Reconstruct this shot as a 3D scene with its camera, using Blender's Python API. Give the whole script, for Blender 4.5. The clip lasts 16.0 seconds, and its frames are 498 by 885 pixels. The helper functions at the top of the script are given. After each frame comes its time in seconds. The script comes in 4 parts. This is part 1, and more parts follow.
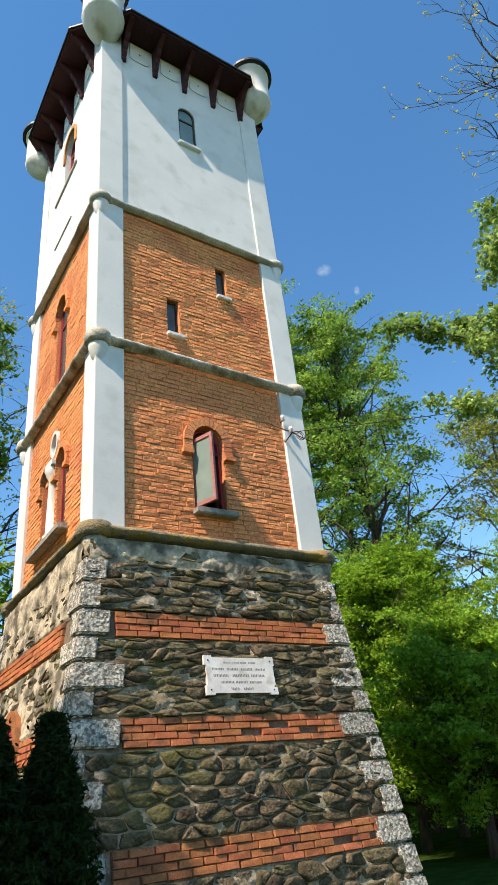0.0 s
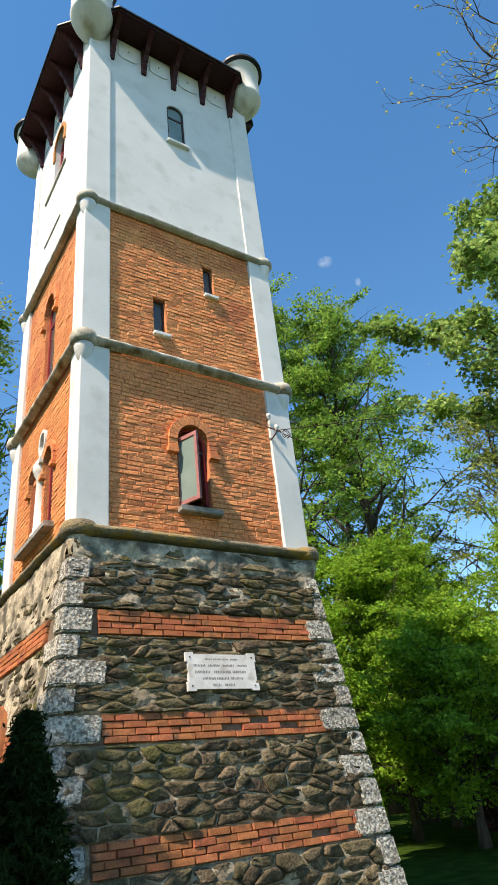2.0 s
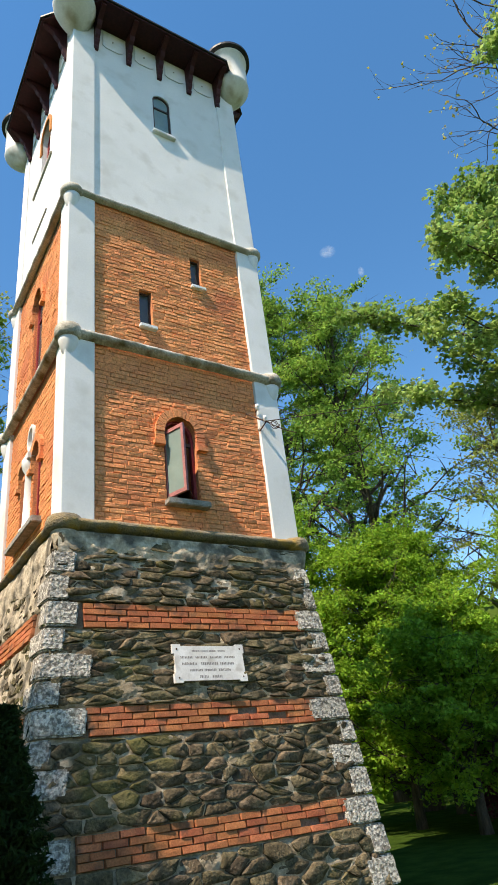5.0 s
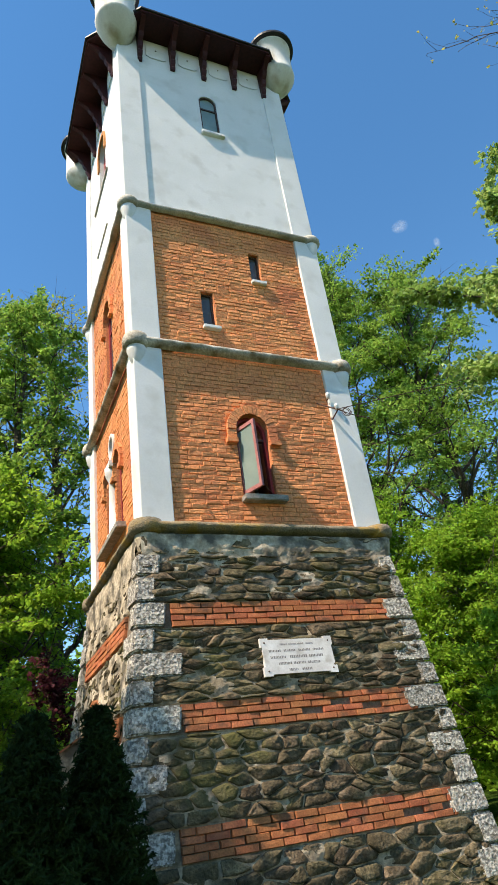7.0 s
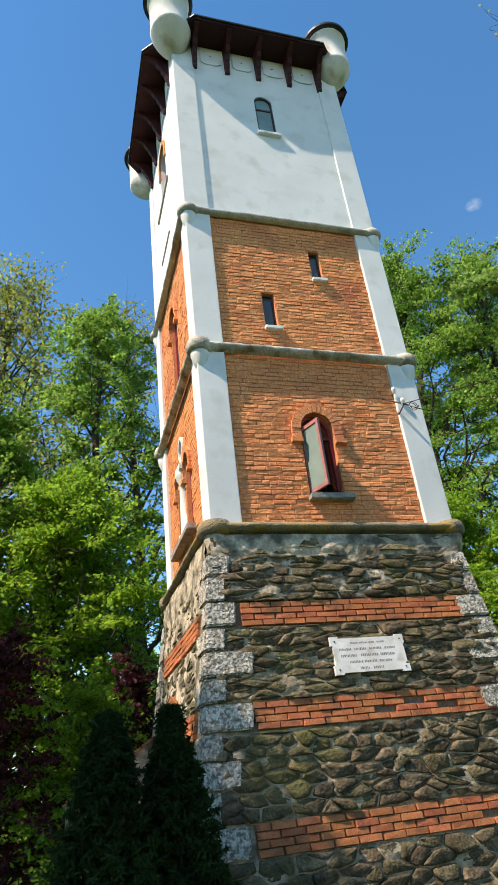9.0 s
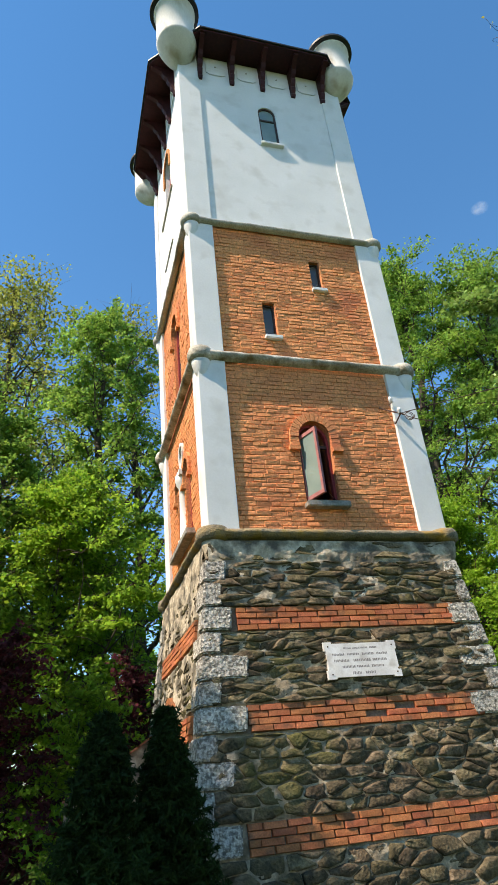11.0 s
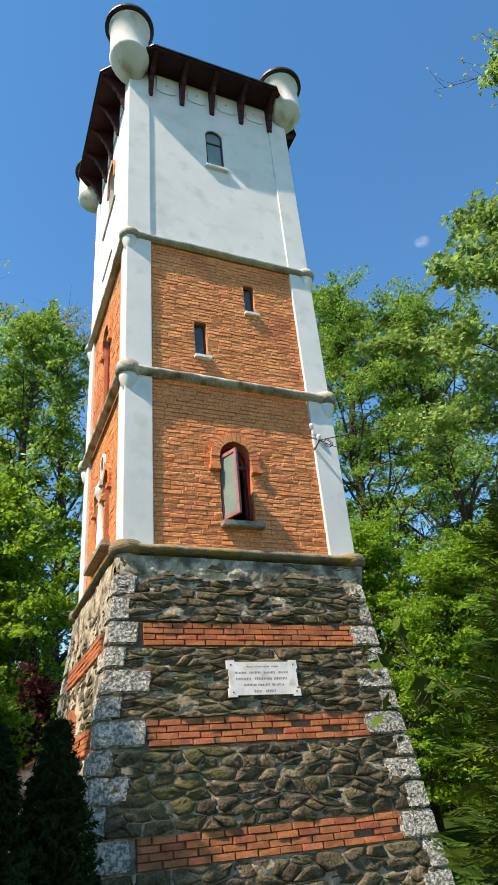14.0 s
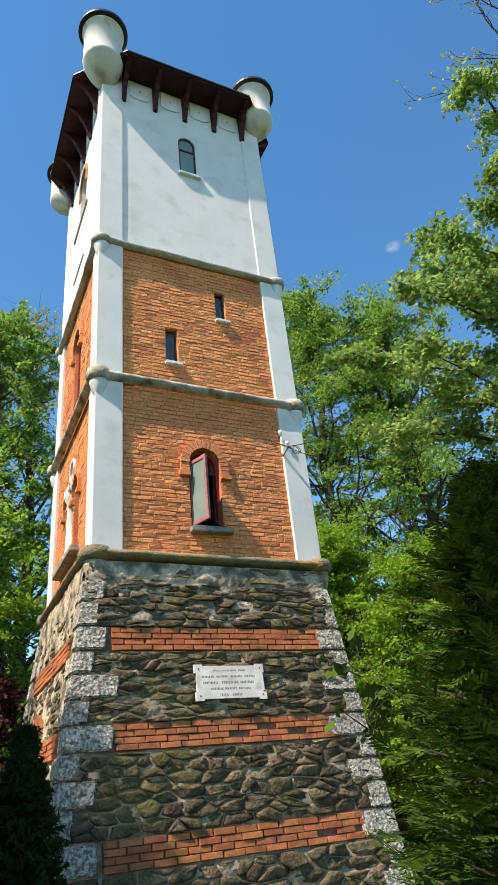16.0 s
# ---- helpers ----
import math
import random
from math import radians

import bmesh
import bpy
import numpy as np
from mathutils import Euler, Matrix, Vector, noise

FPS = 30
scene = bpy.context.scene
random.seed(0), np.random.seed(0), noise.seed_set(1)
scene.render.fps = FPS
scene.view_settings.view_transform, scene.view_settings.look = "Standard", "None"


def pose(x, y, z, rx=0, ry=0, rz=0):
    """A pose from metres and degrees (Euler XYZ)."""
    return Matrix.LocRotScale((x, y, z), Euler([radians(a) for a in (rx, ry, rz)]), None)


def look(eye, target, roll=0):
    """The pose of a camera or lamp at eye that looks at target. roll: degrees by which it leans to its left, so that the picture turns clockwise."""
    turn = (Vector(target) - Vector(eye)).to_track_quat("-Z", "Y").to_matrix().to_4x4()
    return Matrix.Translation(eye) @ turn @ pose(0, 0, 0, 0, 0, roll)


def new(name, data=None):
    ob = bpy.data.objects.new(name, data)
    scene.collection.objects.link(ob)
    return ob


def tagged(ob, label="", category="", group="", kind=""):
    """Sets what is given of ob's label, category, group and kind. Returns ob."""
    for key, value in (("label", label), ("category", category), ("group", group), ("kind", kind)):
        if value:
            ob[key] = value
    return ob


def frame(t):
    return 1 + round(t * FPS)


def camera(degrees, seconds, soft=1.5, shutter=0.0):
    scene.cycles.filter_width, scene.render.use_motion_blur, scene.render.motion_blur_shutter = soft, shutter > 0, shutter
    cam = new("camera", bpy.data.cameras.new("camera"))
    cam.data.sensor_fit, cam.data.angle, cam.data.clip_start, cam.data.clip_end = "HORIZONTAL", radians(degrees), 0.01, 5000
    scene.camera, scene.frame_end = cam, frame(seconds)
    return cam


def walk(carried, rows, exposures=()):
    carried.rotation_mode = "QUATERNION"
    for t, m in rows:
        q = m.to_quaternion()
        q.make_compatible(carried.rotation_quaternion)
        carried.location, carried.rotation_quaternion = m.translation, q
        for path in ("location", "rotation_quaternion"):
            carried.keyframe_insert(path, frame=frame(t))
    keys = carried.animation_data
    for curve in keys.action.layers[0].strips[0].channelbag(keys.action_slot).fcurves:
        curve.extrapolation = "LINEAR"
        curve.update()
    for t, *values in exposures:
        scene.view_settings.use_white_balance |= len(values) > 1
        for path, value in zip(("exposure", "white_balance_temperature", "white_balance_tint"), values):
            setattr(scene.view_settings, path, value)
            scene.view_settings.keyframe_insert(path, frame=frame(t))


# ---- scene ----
cam = camera(41.8, 16.0, soft=0.5)
PATH = [
    (0, (-4.599, -7.518, 1.761), (-3.585, -6.094, 2.733), -6.4),
    (0.5, (-4.565, -7.589, 1.761), (-3.55, -6.164, 2.729), -6.5),
    (1, (-4.54, -7.655, 1.776), (-3.518, -6.226, 2.731), -6.4),
    (1.5, (-4.489, -7.72, 1.765), (-3.469, -6.288, 2.72), -6.4),
    (2, (-4.454, -7.779, 1.775), (-3.439, -6.342, 2.726), -6.4),
    (2.5, (-4.422, -7.814, 1.78), (-3.404, -6.374, 2.725), -6.3),
    (3, (-4.366, -7.834, 1.761), (-3.352, -6.394, 2.707), -6.3),
    (5.3, (-4.177, -7.893, 1.746), (-3.177, -6.431, 2.674), -7.6),
    (5.5, (-4.166, -7.878, 1.742), (-3.173, -6.411, 2.669), -8.1),
    (6, (-4.109, -7.914, 1.745), (-3.172, -6.411, 2.675), -8.5),
    (6.5, (-4.037, -7.95, 1.745), (-3.181, -6.403, 2.679), -8.4),
    (7, (-3.99, -8.009, 1.759), (-3.219, -6.42, 2.697), -8.2),
    (7.5, (-3.941, -8.051, 1.772), (-3.232, -6.43, 2.705), -8.3),
    (8, (-3.901, -8.117, 1.791), (-3.253, -6.467, 2.716), -8.2),
    (8.5, (-3.876, -8.123, 1.775), (-3.289, -6.456, 2.711), -7.3),
    (9, (-3.871, -8.181, 1.785), (-3.317, -6.509, 2.733), -6.8),
    (11.5, (-3.871, -8.476, 1.768), (-3.318, -6.806, 2.719), -5.7),
    (12, (-3.85, -8.526, 1.763), (-3.278, -6.868, 2.723), -5.6),
    (12.5, (-3.822, -8.573, 1.757), (-3.232, -6.924, 2.724), -5.4),
    (13, (-3.797, -8.642, 1.747), (-3.18, -7.003, 2.713), -5.4),
    (13.5, (-3.766, -8.691, 1.752), (-3.095, -7.071, 2.714), -5.1),
    (14, (-3.739, -8.722, 1.759), (-3.009, -7.129, 2.724), -5.2),
    (14.5, (-3.737, -8.771, 1.761), (-2.965, -7.199, 2.726), -5.6),
    (15, (-3.742, -8.822, 1.762), (-2.943, -7.258, 2.721), -6.1),
    (15.5, (-3.759, -8.858, 1.762), (-2.952, -7.298, 2.72), -6.1),
    (16, (-3.779, -8.896, 1.756), (-2.969, -7.34, 2.717), -6.1),
]
walk(cam, [(t, look(eye, target, roll)) for t, eye, target, roll in PATH], exposures=((0.0, 0.88, 7450, 14), (16.0, 0.88, 7450, 14)))

# ---- light ----
SUN = Vector((-3.6, -1.0, 4.97)).normalized()
world = bpy.data.worlds.new("sky")
scene.world = world
world.use_nodes = True
wn = world.node_tree
sky = wn.nodes.new("ShaderNodeTexSky")
sky.sky_type = "NISHITA"
sky.sun_disc = False
sky.sun_elevation = math.asin(SUN.z)
sky.sun_rotation = math.atan2(SUN.x, SUN.y)
sky.altitude = 300
sky.air_density, sky.dust_density, sky.ozone_density = 1.0, 0.0, 1.2
tone = wn.nodes.new("ShaderNodeHueSaturation")
tone.inputs["Hue"].default_value, tone.inputs["Saturation"].default_value = 0.497, 1.3
wn.links.new(sky.outputs[0], tone.inputs["Color"])
wn.links.new(tone.outputs[0], wn.nodes["Background"].inputs[0])
wn.nodes["Background"].inputs[1].default_value = 0.15
sun = new("sun", bpy.data.lights.new("sun", "SUN"))
sun.data.energy, sun.data.angle, sun.data.color = 4.4, radians(0.5), (1.0, 0.93, 0.82)
sun.matrix_world = look(SUN * 60, (0, 0, 0))


# ---- materials ----
def material(name, a, b, scale=3.0, rough=0.85, bump=0.25, grain=45.0, vary=0.0, island=0.0, dirt=None, dirt_at=0.62,
             dirt_scale=1.3, metal=0.0, through_light=0.0, stretch=(1, 1, 1), bump_depth=0.01, contrast=(0.3, 0.7), fine=0.25, shine=0.25):
    """Two-scale mottled surface: colours a and b, fine grain, stains of a third colour, piece-to-piece variation."""
    m = bpy.data.materials.new(name)
    m.use_nodes = True
    t = m.node_tree
    n, link = t.nodes, t.links.new
    bsdf = n["Principled BSDF"]
    bsdf.inputs["Roughness"].default_value = rough
    bsdf.inputs["Metallic"].default_value = metal
    bsdf.inputs["Specular IOR Level"].default_value = shine
    geo = n.new("ShaderNodeNewGeometry")
    mapping = n.new("ShaderNodeMapping")
    mapping.inputs["Scale"].default_value = stretch
    link(geo.outputs["Position"], mapping.inputs["Vector"])

    def noisy(s, detail=4.0):
        x = n.new("ShaderNodeTexNoise")
        x.inputs["Scale"].default_value, x.inputs["Detail"].default_value = s, detail
        link(mapping.outputs[0], x.inputs["Vector"])
        return x.outputs["Fac"]

    def mix(fac, c1, c2, blend="MIX"):
        x = n.new("ShaderNodeMix")
        x.data_type, x.blend_type = "RGBA", blend
        for value, socket in ((fac, x.inputs[0]), (c1, x.inputs[6]), (c2, x.inputs[7])):
            if isinstance(value, float):
                socket.default_value = value
            elif isinstance(value, tuple):
                socket.default_value = (*value, 1)
            else:
                link(value, socket)
        return x.outputs[2]

    def ranged(value, lo, hi, out_lo=0.0, out_hi=1.0):
        x = n.new("ShaderNodeMapRange")
        for i, v in enumerate((lo, hi, out_lo, out_hi)):
            x.inputs[i + 1].default_value = v
        link(value, x.inputs[0])
        return x.outputs[0]

    large, small = noisy(scale), noisy(grain, 6.0)
    colour = mix(ranged(large, *contrast), a, b)
    tone = ranged(small, 0.3, 0.7, 1 - fine, 1 + fine)
    hsv = n.new("ShaderNodeHueSaturation")
    link(tone, hsv.inputs["Value"])
    link(colour, hsv.inputs["Color"])
    colour = hsv.outputs[0]
    for amount, source in ((vary, "object"), (island, "island")):
        if amount:
            if source == "object":
                info = n.new("ShaderNodeObjectInfo")
                r = info.outputs["Random"]
            else:
                r = geo.outputs["Random Per Island"]
            h2 = n.new("ShaderNodeHueSaturation")
            link(ranged(r, 0, 1, 1 - amount, 1 + amount), h2.inputs["Value"])
            wob = n.new("ShaderNodeMath")
            wob.operation = "MULTIPLY"
            wob.inputs[1].default_value = 7.31
            fr = n.new("ShaderNodeMath")
            fr.operation = "FRACT"
            link(r, wob.inputs[0])
            link(wob.outputs[0], fr.inputs[0])
            link(ranged(fr.outputs[0], 0, 1, 0.5 - amount * 0.03, 0.5 + amount * 0.05), h2.inputs["Hue"])
            link(colour, h2.inputs["Color"])
            colour = h2.outputs[0]
    if dirt:
        colour = mix(ranged(noisy(dirt_scale, 7.0), dirt_at - 0.07, dirt_at + 0.1), colour, dirt)
    link(colour, bsdf.inputs["Base Color"])
    if bump:
        bmp = n.new("ShaderNodeBump")
        bmp.inputs["Strength"].default_value = bump
        bmp.inputs["Distance"].default_value = bump_depth
        link(small, bmp.inputs["Height"])
        link(bmp.outputs[0], bsdf.inputs["Normal"])
    if through_light:
        tr = n.new("ShaderNodeBsdfTranslucent")
        lively = n.new("ShaderNodeHueSaturation")
        lively.inputs["Value"].default_value = 1.5
        lively.inputs["Hue"].default_value = 0.485
        link(colour, lively.inputs["Color"])
        link(lively.outputs[0], tr.inputs[0])
        ms = n.new("ShaderNodeMixShader")
        ms.inputs[0].default_value = through_light
        link(bsdf.outputs[0], ms.inputs[1])
        link(tr.outputs[0], ms.inputs[2])
        link(ms.outputs[0], n["Material Output"].inputs[0])
    return m


def glassy(name, colour, rough=0.03, clear=0.9):
    m = bpy.data.materials.new(name)
    m.use_nodes = True
    b = m.node_tree.nodes["Principled BSDF"]
    b.inputs["Base Color"].default_value = (*colour, 1)
    b.inputs["Roughness"].default_value = rough
    b.inputs["Transmission Weight"].default_value = clear
    return m


STONE = material("rubble_stone", (0.04, 0.03, 0.016), (0.155, 0.118, 0.07), 7, 0.9, 0.7, 30, vary=0.4, island=0.4, dirt=(0.1, 0.09, 0.03), dirt_at=0.6, bump_depth=0.04, fine=0.4)
MORTAR = material("lime_mortar", (0.2, 0.153, 0.1), (0.46, 0.375, 0.262), 6, 0.95, 0.9, 28, dirt=(0.12, 0.1, 0.06), dirt_at=0.55, dirt_scale=3.2, bump_depth=0.02)
SMEAR = material("smeared_mortar", (0.34, 0.275, 0.195), (0.58, 0.5, 0.38), 9, 0.95, 0.9, 22, dirt=(0.12, 0.105, 0.08), dirt_at=0.5, dirt_scale=3.5, bump_depth=0.02)
GRANITE = material("rusticated_granite", (0.2, 0.18, 0.152), (0.5, 0.465, 0.405), 24, 0.85, 1.0, 30, vary=0.15, bump_depth=0.05, contrast=(0.42, 0.55), fine=0.35, dirt=(0.15, 0.14, 0.11), dirt_at=0.66, dirt_scale=4)
BAND = material("band_brick", (0.33, 0.098, 0.042), (0.45, 0.16, 0.068), 6, 0.85, 0.5, 50, vary=0.2, island=0.2, dirt=(0.1, 0.06, 0.04), dirt_at=0.62, dirt_scale=5)
BRICK = material("limewashed_brick", (0.68, 0.238, 0.095), (0.78, 0.32, 0.134), 2.5, 0.88, 1.0, 26, vary=0.06, island=0.06, dirt=(0.58, 0.19, 0.085), dirt_at=0.6, bump_depth=0.012)
BRICK_JOINT = material("painted_joint", (0.58, 0.205, 0.092), (0.66, 0.26, 0.12), 5, 0.95, 0.6, 40)
BAND_JOINT = material("dark_joint", (0.13, 0.09, 0.06), (0.2, 0.15, 0.11), 8, 0.95, 0.6, 40)
RENDER_WHITE = material("white_lime_render", (0.66, 0.67, 0.65), (0.74, 0.745, 0.73), 1.3, 0.9, 0.15, 30, dirt=(0.6, 0.6, 0.57), dirt_at=0.6, dirt_scale=2.2, fine=0.03, bump_depth=0.006)
STAINED_WHITE = material("stained_white_render", (0.6, 0.6, 0.56), (0.72, 0.72, 0.69), 2, 0.9, 0.2, 30, dirt=(0.42, 0.38, 0.3), dirt_at=0.6, dirt_scale=2.6, fine=0.05, stretch=(1, 1, 0.35))
CORNICE_MOSSY = material("mossy_cornice", (0.16, 0.13, 0.085), (0.32, 0.27, 0.19), 6, 0.95, 0.9, 40, dirt=(0.34, 0.21, 0.05), dirt_at=0.58, dirt_scale=3, bump_depth=0.03)
CORNICE_GREY = material("weathered_cornice", (0.3, 0.27, 0.21), (0.58, 0.54, 0.46), 5, 0.95, 0.8, 30, dirt=(0.15, 0.11, 0.05), dirt_at=0.55, dirt_scale=3, bump_depth=0.02)
CORNICE_TAN = material("tan_cornice", (0.36, 0.34, 0.28), (0.5, 0.48, 0.42), 5, 0.95, 0.5, 35, dirt=(0.2, 0.18, 0.12), dirt_at=0.6)
MAROON = material("maroon_painted_wood", (0.035, 0.007, 0.009), (0.06, 0.012, 0.014), 5, 0.6, 0.3, 60, stretch=(3, 3, 0.6))
ROOF_METAL = material("dark_roof_sheet", (0.02, 0.02, 0.022), (0.045, 0.045, 0.05), 4, 0.5, 0.2, 40)
RED_WOOD = material("red_window_paint", (0.26, 0.03, 0.035), (0.36, 0.05, 0.05), 8, 0.5, 0.2, 60)
GREY_WOOD = material("faded_casement_paint", (0.3, 0.11, 0.105), (0.4, 0.17, 0.16), 10, 0.6, 0.2, 60)
DARK_WOOD = material("dark_window_frame", (0.05, 0.03, 0.025), (0.09, 0.05, 0.04), 8, 0.6, 0.2, 60)
ORANGE_TRIM = material("orange_arch_trim", (0.5, 0.2, 0.07), (0.6, 0.27, 0.1), 6, 0.85, 0.4, 50)
SILL_STONE = material("stone_sill", (0.2, 0.185, 0.16), (0.36, 0.34, 0.31), 10, 0.9, 0.6, 50, dirt=(0.2, 0.19, 0.16), dirt_at=0.6, dirt_scale=6)
# Reflected sky and trees are put into this pale grey-green.
PANE_PALE = material("pale_reflection_glass", (0.17, 0.235, 0.215), (0.22, 0.29, 0.26), 3, 0.12, 0.02, 30, fine=0.03, shine=0.5)
DARK_GLASS = glassy("dark_glass", (0.1, 0.12, 0.12), 0.08, 0.3)
MARBLE = material("white_marble", (0.6, 0.57, 0.54), (0.74, 0.72, 0.7), 5, 0.5, 0.1, 40, dirt=(0.5, 0.46, 0.42), dirt_at=0.62, dirt_scale=6, fine=0.06)
INK = material("faded_lettering", (0.2, 0.18, 0.17), (0.3, 0.28, 0.27), 20, 0.8, 0.0)
IRON = material("rusty_iron", (0.06, 0.035, 0.025), (0.12, 0.06, 0.04), 20, 0.7, 0.4, 60, metal=0.4)
PORCELAIN = material("white_porcelain", (0.75, 0.75, 0.73), (0.8, 0.8, 0.78), 20, 0.25, 0.0)
BARK = material("grey_brown_bark", (0.045, 0.035, 0.025), (0.1, 0.08, 0.06), 4, 0.95, 0.9, 14, stretch=(3, 3, 0.6), bump_depth=0.04)
TILE = material("old_red_roof_tile", (0.24, 0.09, 0.05), (0.36, 0.15, 0.09), 5, 0.9, 0.5, 40, vary=0.2)
GRASS = material("mown_grass", (0.022, 0.045, 0.008), (0.05, 0.085, 0.015), 2.0, 0.9, 0.8, 60, bump_depth=0.05, fine=0.4, shine=0.0)


def leaf_material(name, a, b, light=0.4, island=0.35, shine=0.06, rough=0.55):
    return material(name, a, b, 1.2, rough, 0.0, 12, island=island, through_light=light, fine=0.15, shine=shine)


LEAF_FAR = leaf_material("spring_leaf", (0.095, 0.195, 0.03), (0.24, 0.39, 0.075), 0.4)
LEAF_OLIVE = leaf_material("young_olive_leaf", (0.18, 0.22, 0.042), (0.28, 0.31, 0.07), 0.4)
LEAF_LOW = leaf_material("bright_green_leaf", (0.12, 0.235, 0.02), (0.23, 0.38, 0.042), 0.45)
LEAF_MAPLE = leaf_material("maple_leaf", (0.13, 0.235, 0.045), (0.3, 0.43, 0.13), 0.38, 0.4, 0.5, 0.35)
LEAF_RED = leaf_material("dark_red_leaf", (0.06, 0.016, 0.02), (0.11, 0.03, 0.035), 0.3)
# Shade on the thujas is put into the colour; the second is a darker copy.
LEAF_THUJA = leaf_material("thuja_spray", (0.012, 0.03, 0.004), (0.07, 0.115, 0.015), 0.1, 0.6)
LEAF_THUJA_SHADED = leaf_material("shaded_thuja_spray", (0.01, 0.021, 0.006), (0.025, 0.046, 0.011), 0.1)
BUD = leaf_material("yellow_bud", (0.3, 0.28, 0.05), (0.38, 0.36, 0.1), 0.4)


# ---- building helpers ----
def thing(name, loc, label, category, group="", kind=""):
    e = new(name)
    e.location = loc
    return tagged(e, label, category, group, kind)


def link_mesh(name, mesh, mat, parent=None, label=""):
    mesh.materials.append(mat)
    ob = new(name, mesh)
    if parent is not None:
        ob.parent = parent
        if parent.type == "EMPTY":
            ob.matrix_parent_inverse = Matrix.Translation(-parent.location)
    if label:
        ob["label"] = label
    return ob


def part(name, bm, mat, parent=None, label="", smooth=False):
    bmesh.ops.recalc_face_normals(bm, faces=bm.faces)
    me = bpy.data.meshes.new(name)
    bm.to_mesh(me)
    bm.free()
    if smooth:
        me.shade_smooth()
    return link_mesh(name, me, mat, parent, label)


def box(bm, x0, x1, y0, y1, z0, z1, bevel=0.0):
    vs = [bm.verts.new((x, y, z)) for x in (x0, x1) for y in (y0, y1) for z in (z0, z1)]
    fs = [bm.faces.new([vs[i] for i in q]) for q in ((0, 1, 3, 2), (4, 6, 7, 5), (0, 4, 5, 1), (2, 3, 7, 6), (0, 2, 6, 4), (1, 5, 7, 3))]
    if bevel:
        edges = {e for f in fs for e in f.edges}
        bmesh.ops.bevel(bm, geom=list(edges), offset=bevel, segments=2, affect="EDGES", profile=0.6)
    return bm


def prism(bm, poly, place, d0, d1):
    """A flat outline poly of (u, v), given depth from d0 to d1 by place(u, v, d)."""
    a = [bm.verts.new(place(u, v, d0)) for u, v in poly]
    b = [bm.verts.new(place(u, v, d1)) for u, v in poly]
    bm.faces.new(a)
    bm.faces.new(b[::-1])
    k = len(poly)
    for i in range(k):
        bm.faces.new((a[i], b[i], b[(i + 1) % k], a[(i + 1) % k]))
    return bm


def ring_prism(bm, outer, inner, place, d0, d1, closed=True):
    """A frame between two outlines with equally many points."""
    k = len(outer)
    rows = [[bm.verts.new(place(u, v, d)) for u, v in line] for line in (outer, inner) for d in (d0, d1)]
    o0, o1, i0, i1 = rows
    for i in range(k if closed else k - 1):
        j = (i + 1) % k
        for q in ((o0[i], o0[j], i0[j], i0[i]), (o1[i], i1[i], i1[j], o1[j]), (o0[i], o1[i], o1[j], o0[j]), (i0[i], i0[j], i1[j], i1[i])):
            bm.faces.new(q)
    if not closed:
        bm.faces.new((o0[0], i0[0], i1[0], o1[0]))
        bm.faces.new((o0[-1], o1[-1], i1[-1], i0[-1]))
    return bm


def lathe(bm, profile, cx, cy, steps=28, a0=0.0, a1=math.tau):
    """Turns (radius, z) round the upright axis at (cx, cy)."""
    rows = []
    for i in range(steps):
        a = a0 + (a1 - a0) * i / steps
        rows.append([bm.verts.new((cx + r * math.cos(a), cy + r * math.sin(a), z)) for r, z in profile])
    for i in range(steps):
        p, q = rows[i], rows[(i + 1) % steps]
        for j in range(len(profile) - 1):
            bm.faces.new((p[j], q[j], q[j + 1], p[j + 1]))
    bm.faces.new([r[0] for r in rows][::-1])
    bm.faces.new([r[-1] for r in rows])
    return bm


def tube(bm, points, radii, sides=6):
    """A tapered limb along points."""
    points = [Vector(p) for p in points]
    rings = []
    for i, p in enumerate(points):
        d = (points[min(i + 1, len(points) - 1)] - points[max(i - 1, 0)]).normalized()
        s = d.cross(Vector((0.31, 0.17, 0.93))).normalized()
        t = d.cross(s)
        rings.append([bm.verts.new(p + radii[i] * (math.cos(a) * s + math.sin(a) * t)) for a in [math.tau * k / sides for k in range(sides)]])
    for p, q in zip(rings, rings[1:]):
        for k in range(sides):
            bm.faces.new((p[k], p[(k + 1) % sides], q[(k + 1) % sides], q[k]))
    bm.faces.new(rings[0][::-1])
    bm.faces.new(rings[-1])
    return bm


def slab_with_holes(bm, outer, holes, place, d0, d1):
    """A wall with openings that go right through it."""
    from mathutils.geometry import tessellate_polygon
    loops = [outer, *holes]
    flat = [p for loop in loops for p in loop]
    tris = tessellate_polygon([[Vector((u, v, 0)) for u, v in loop] for loop in loops])
    a = [bm.verts.new(place(u, v, d0)) for u, v in flat]
    b = [bm.verts.new(place(u, v, d1)) for u, v in flat]
    for t in tris:
        bm.faces.new([a[i] for i in t])
        bm.faces.new([b[i] for i in t[::-1]])
    start = 0
    for loop in loops:
        k = len(loop)
        for i in range(k):
            i0, i1 = start + i, start + (i + 1) % k
            bm.faces.new((a[i0], a[i1], b[i1], b[i0]))
        start += k
    return bm


def arch(u0, u1, v0, spring, top, steps=12):
    """Outline of an arched opening."""
    c, h, r = (u0 + u1) / 2, top - spring, (u1 - u0) / 2
    return [(u0, v0), (u1, v0)] + [(c + r * math.cos(math.pi * i / steps), spring + h * math.sin(math.pi * i / steps)) for i in range(steps + 1)]


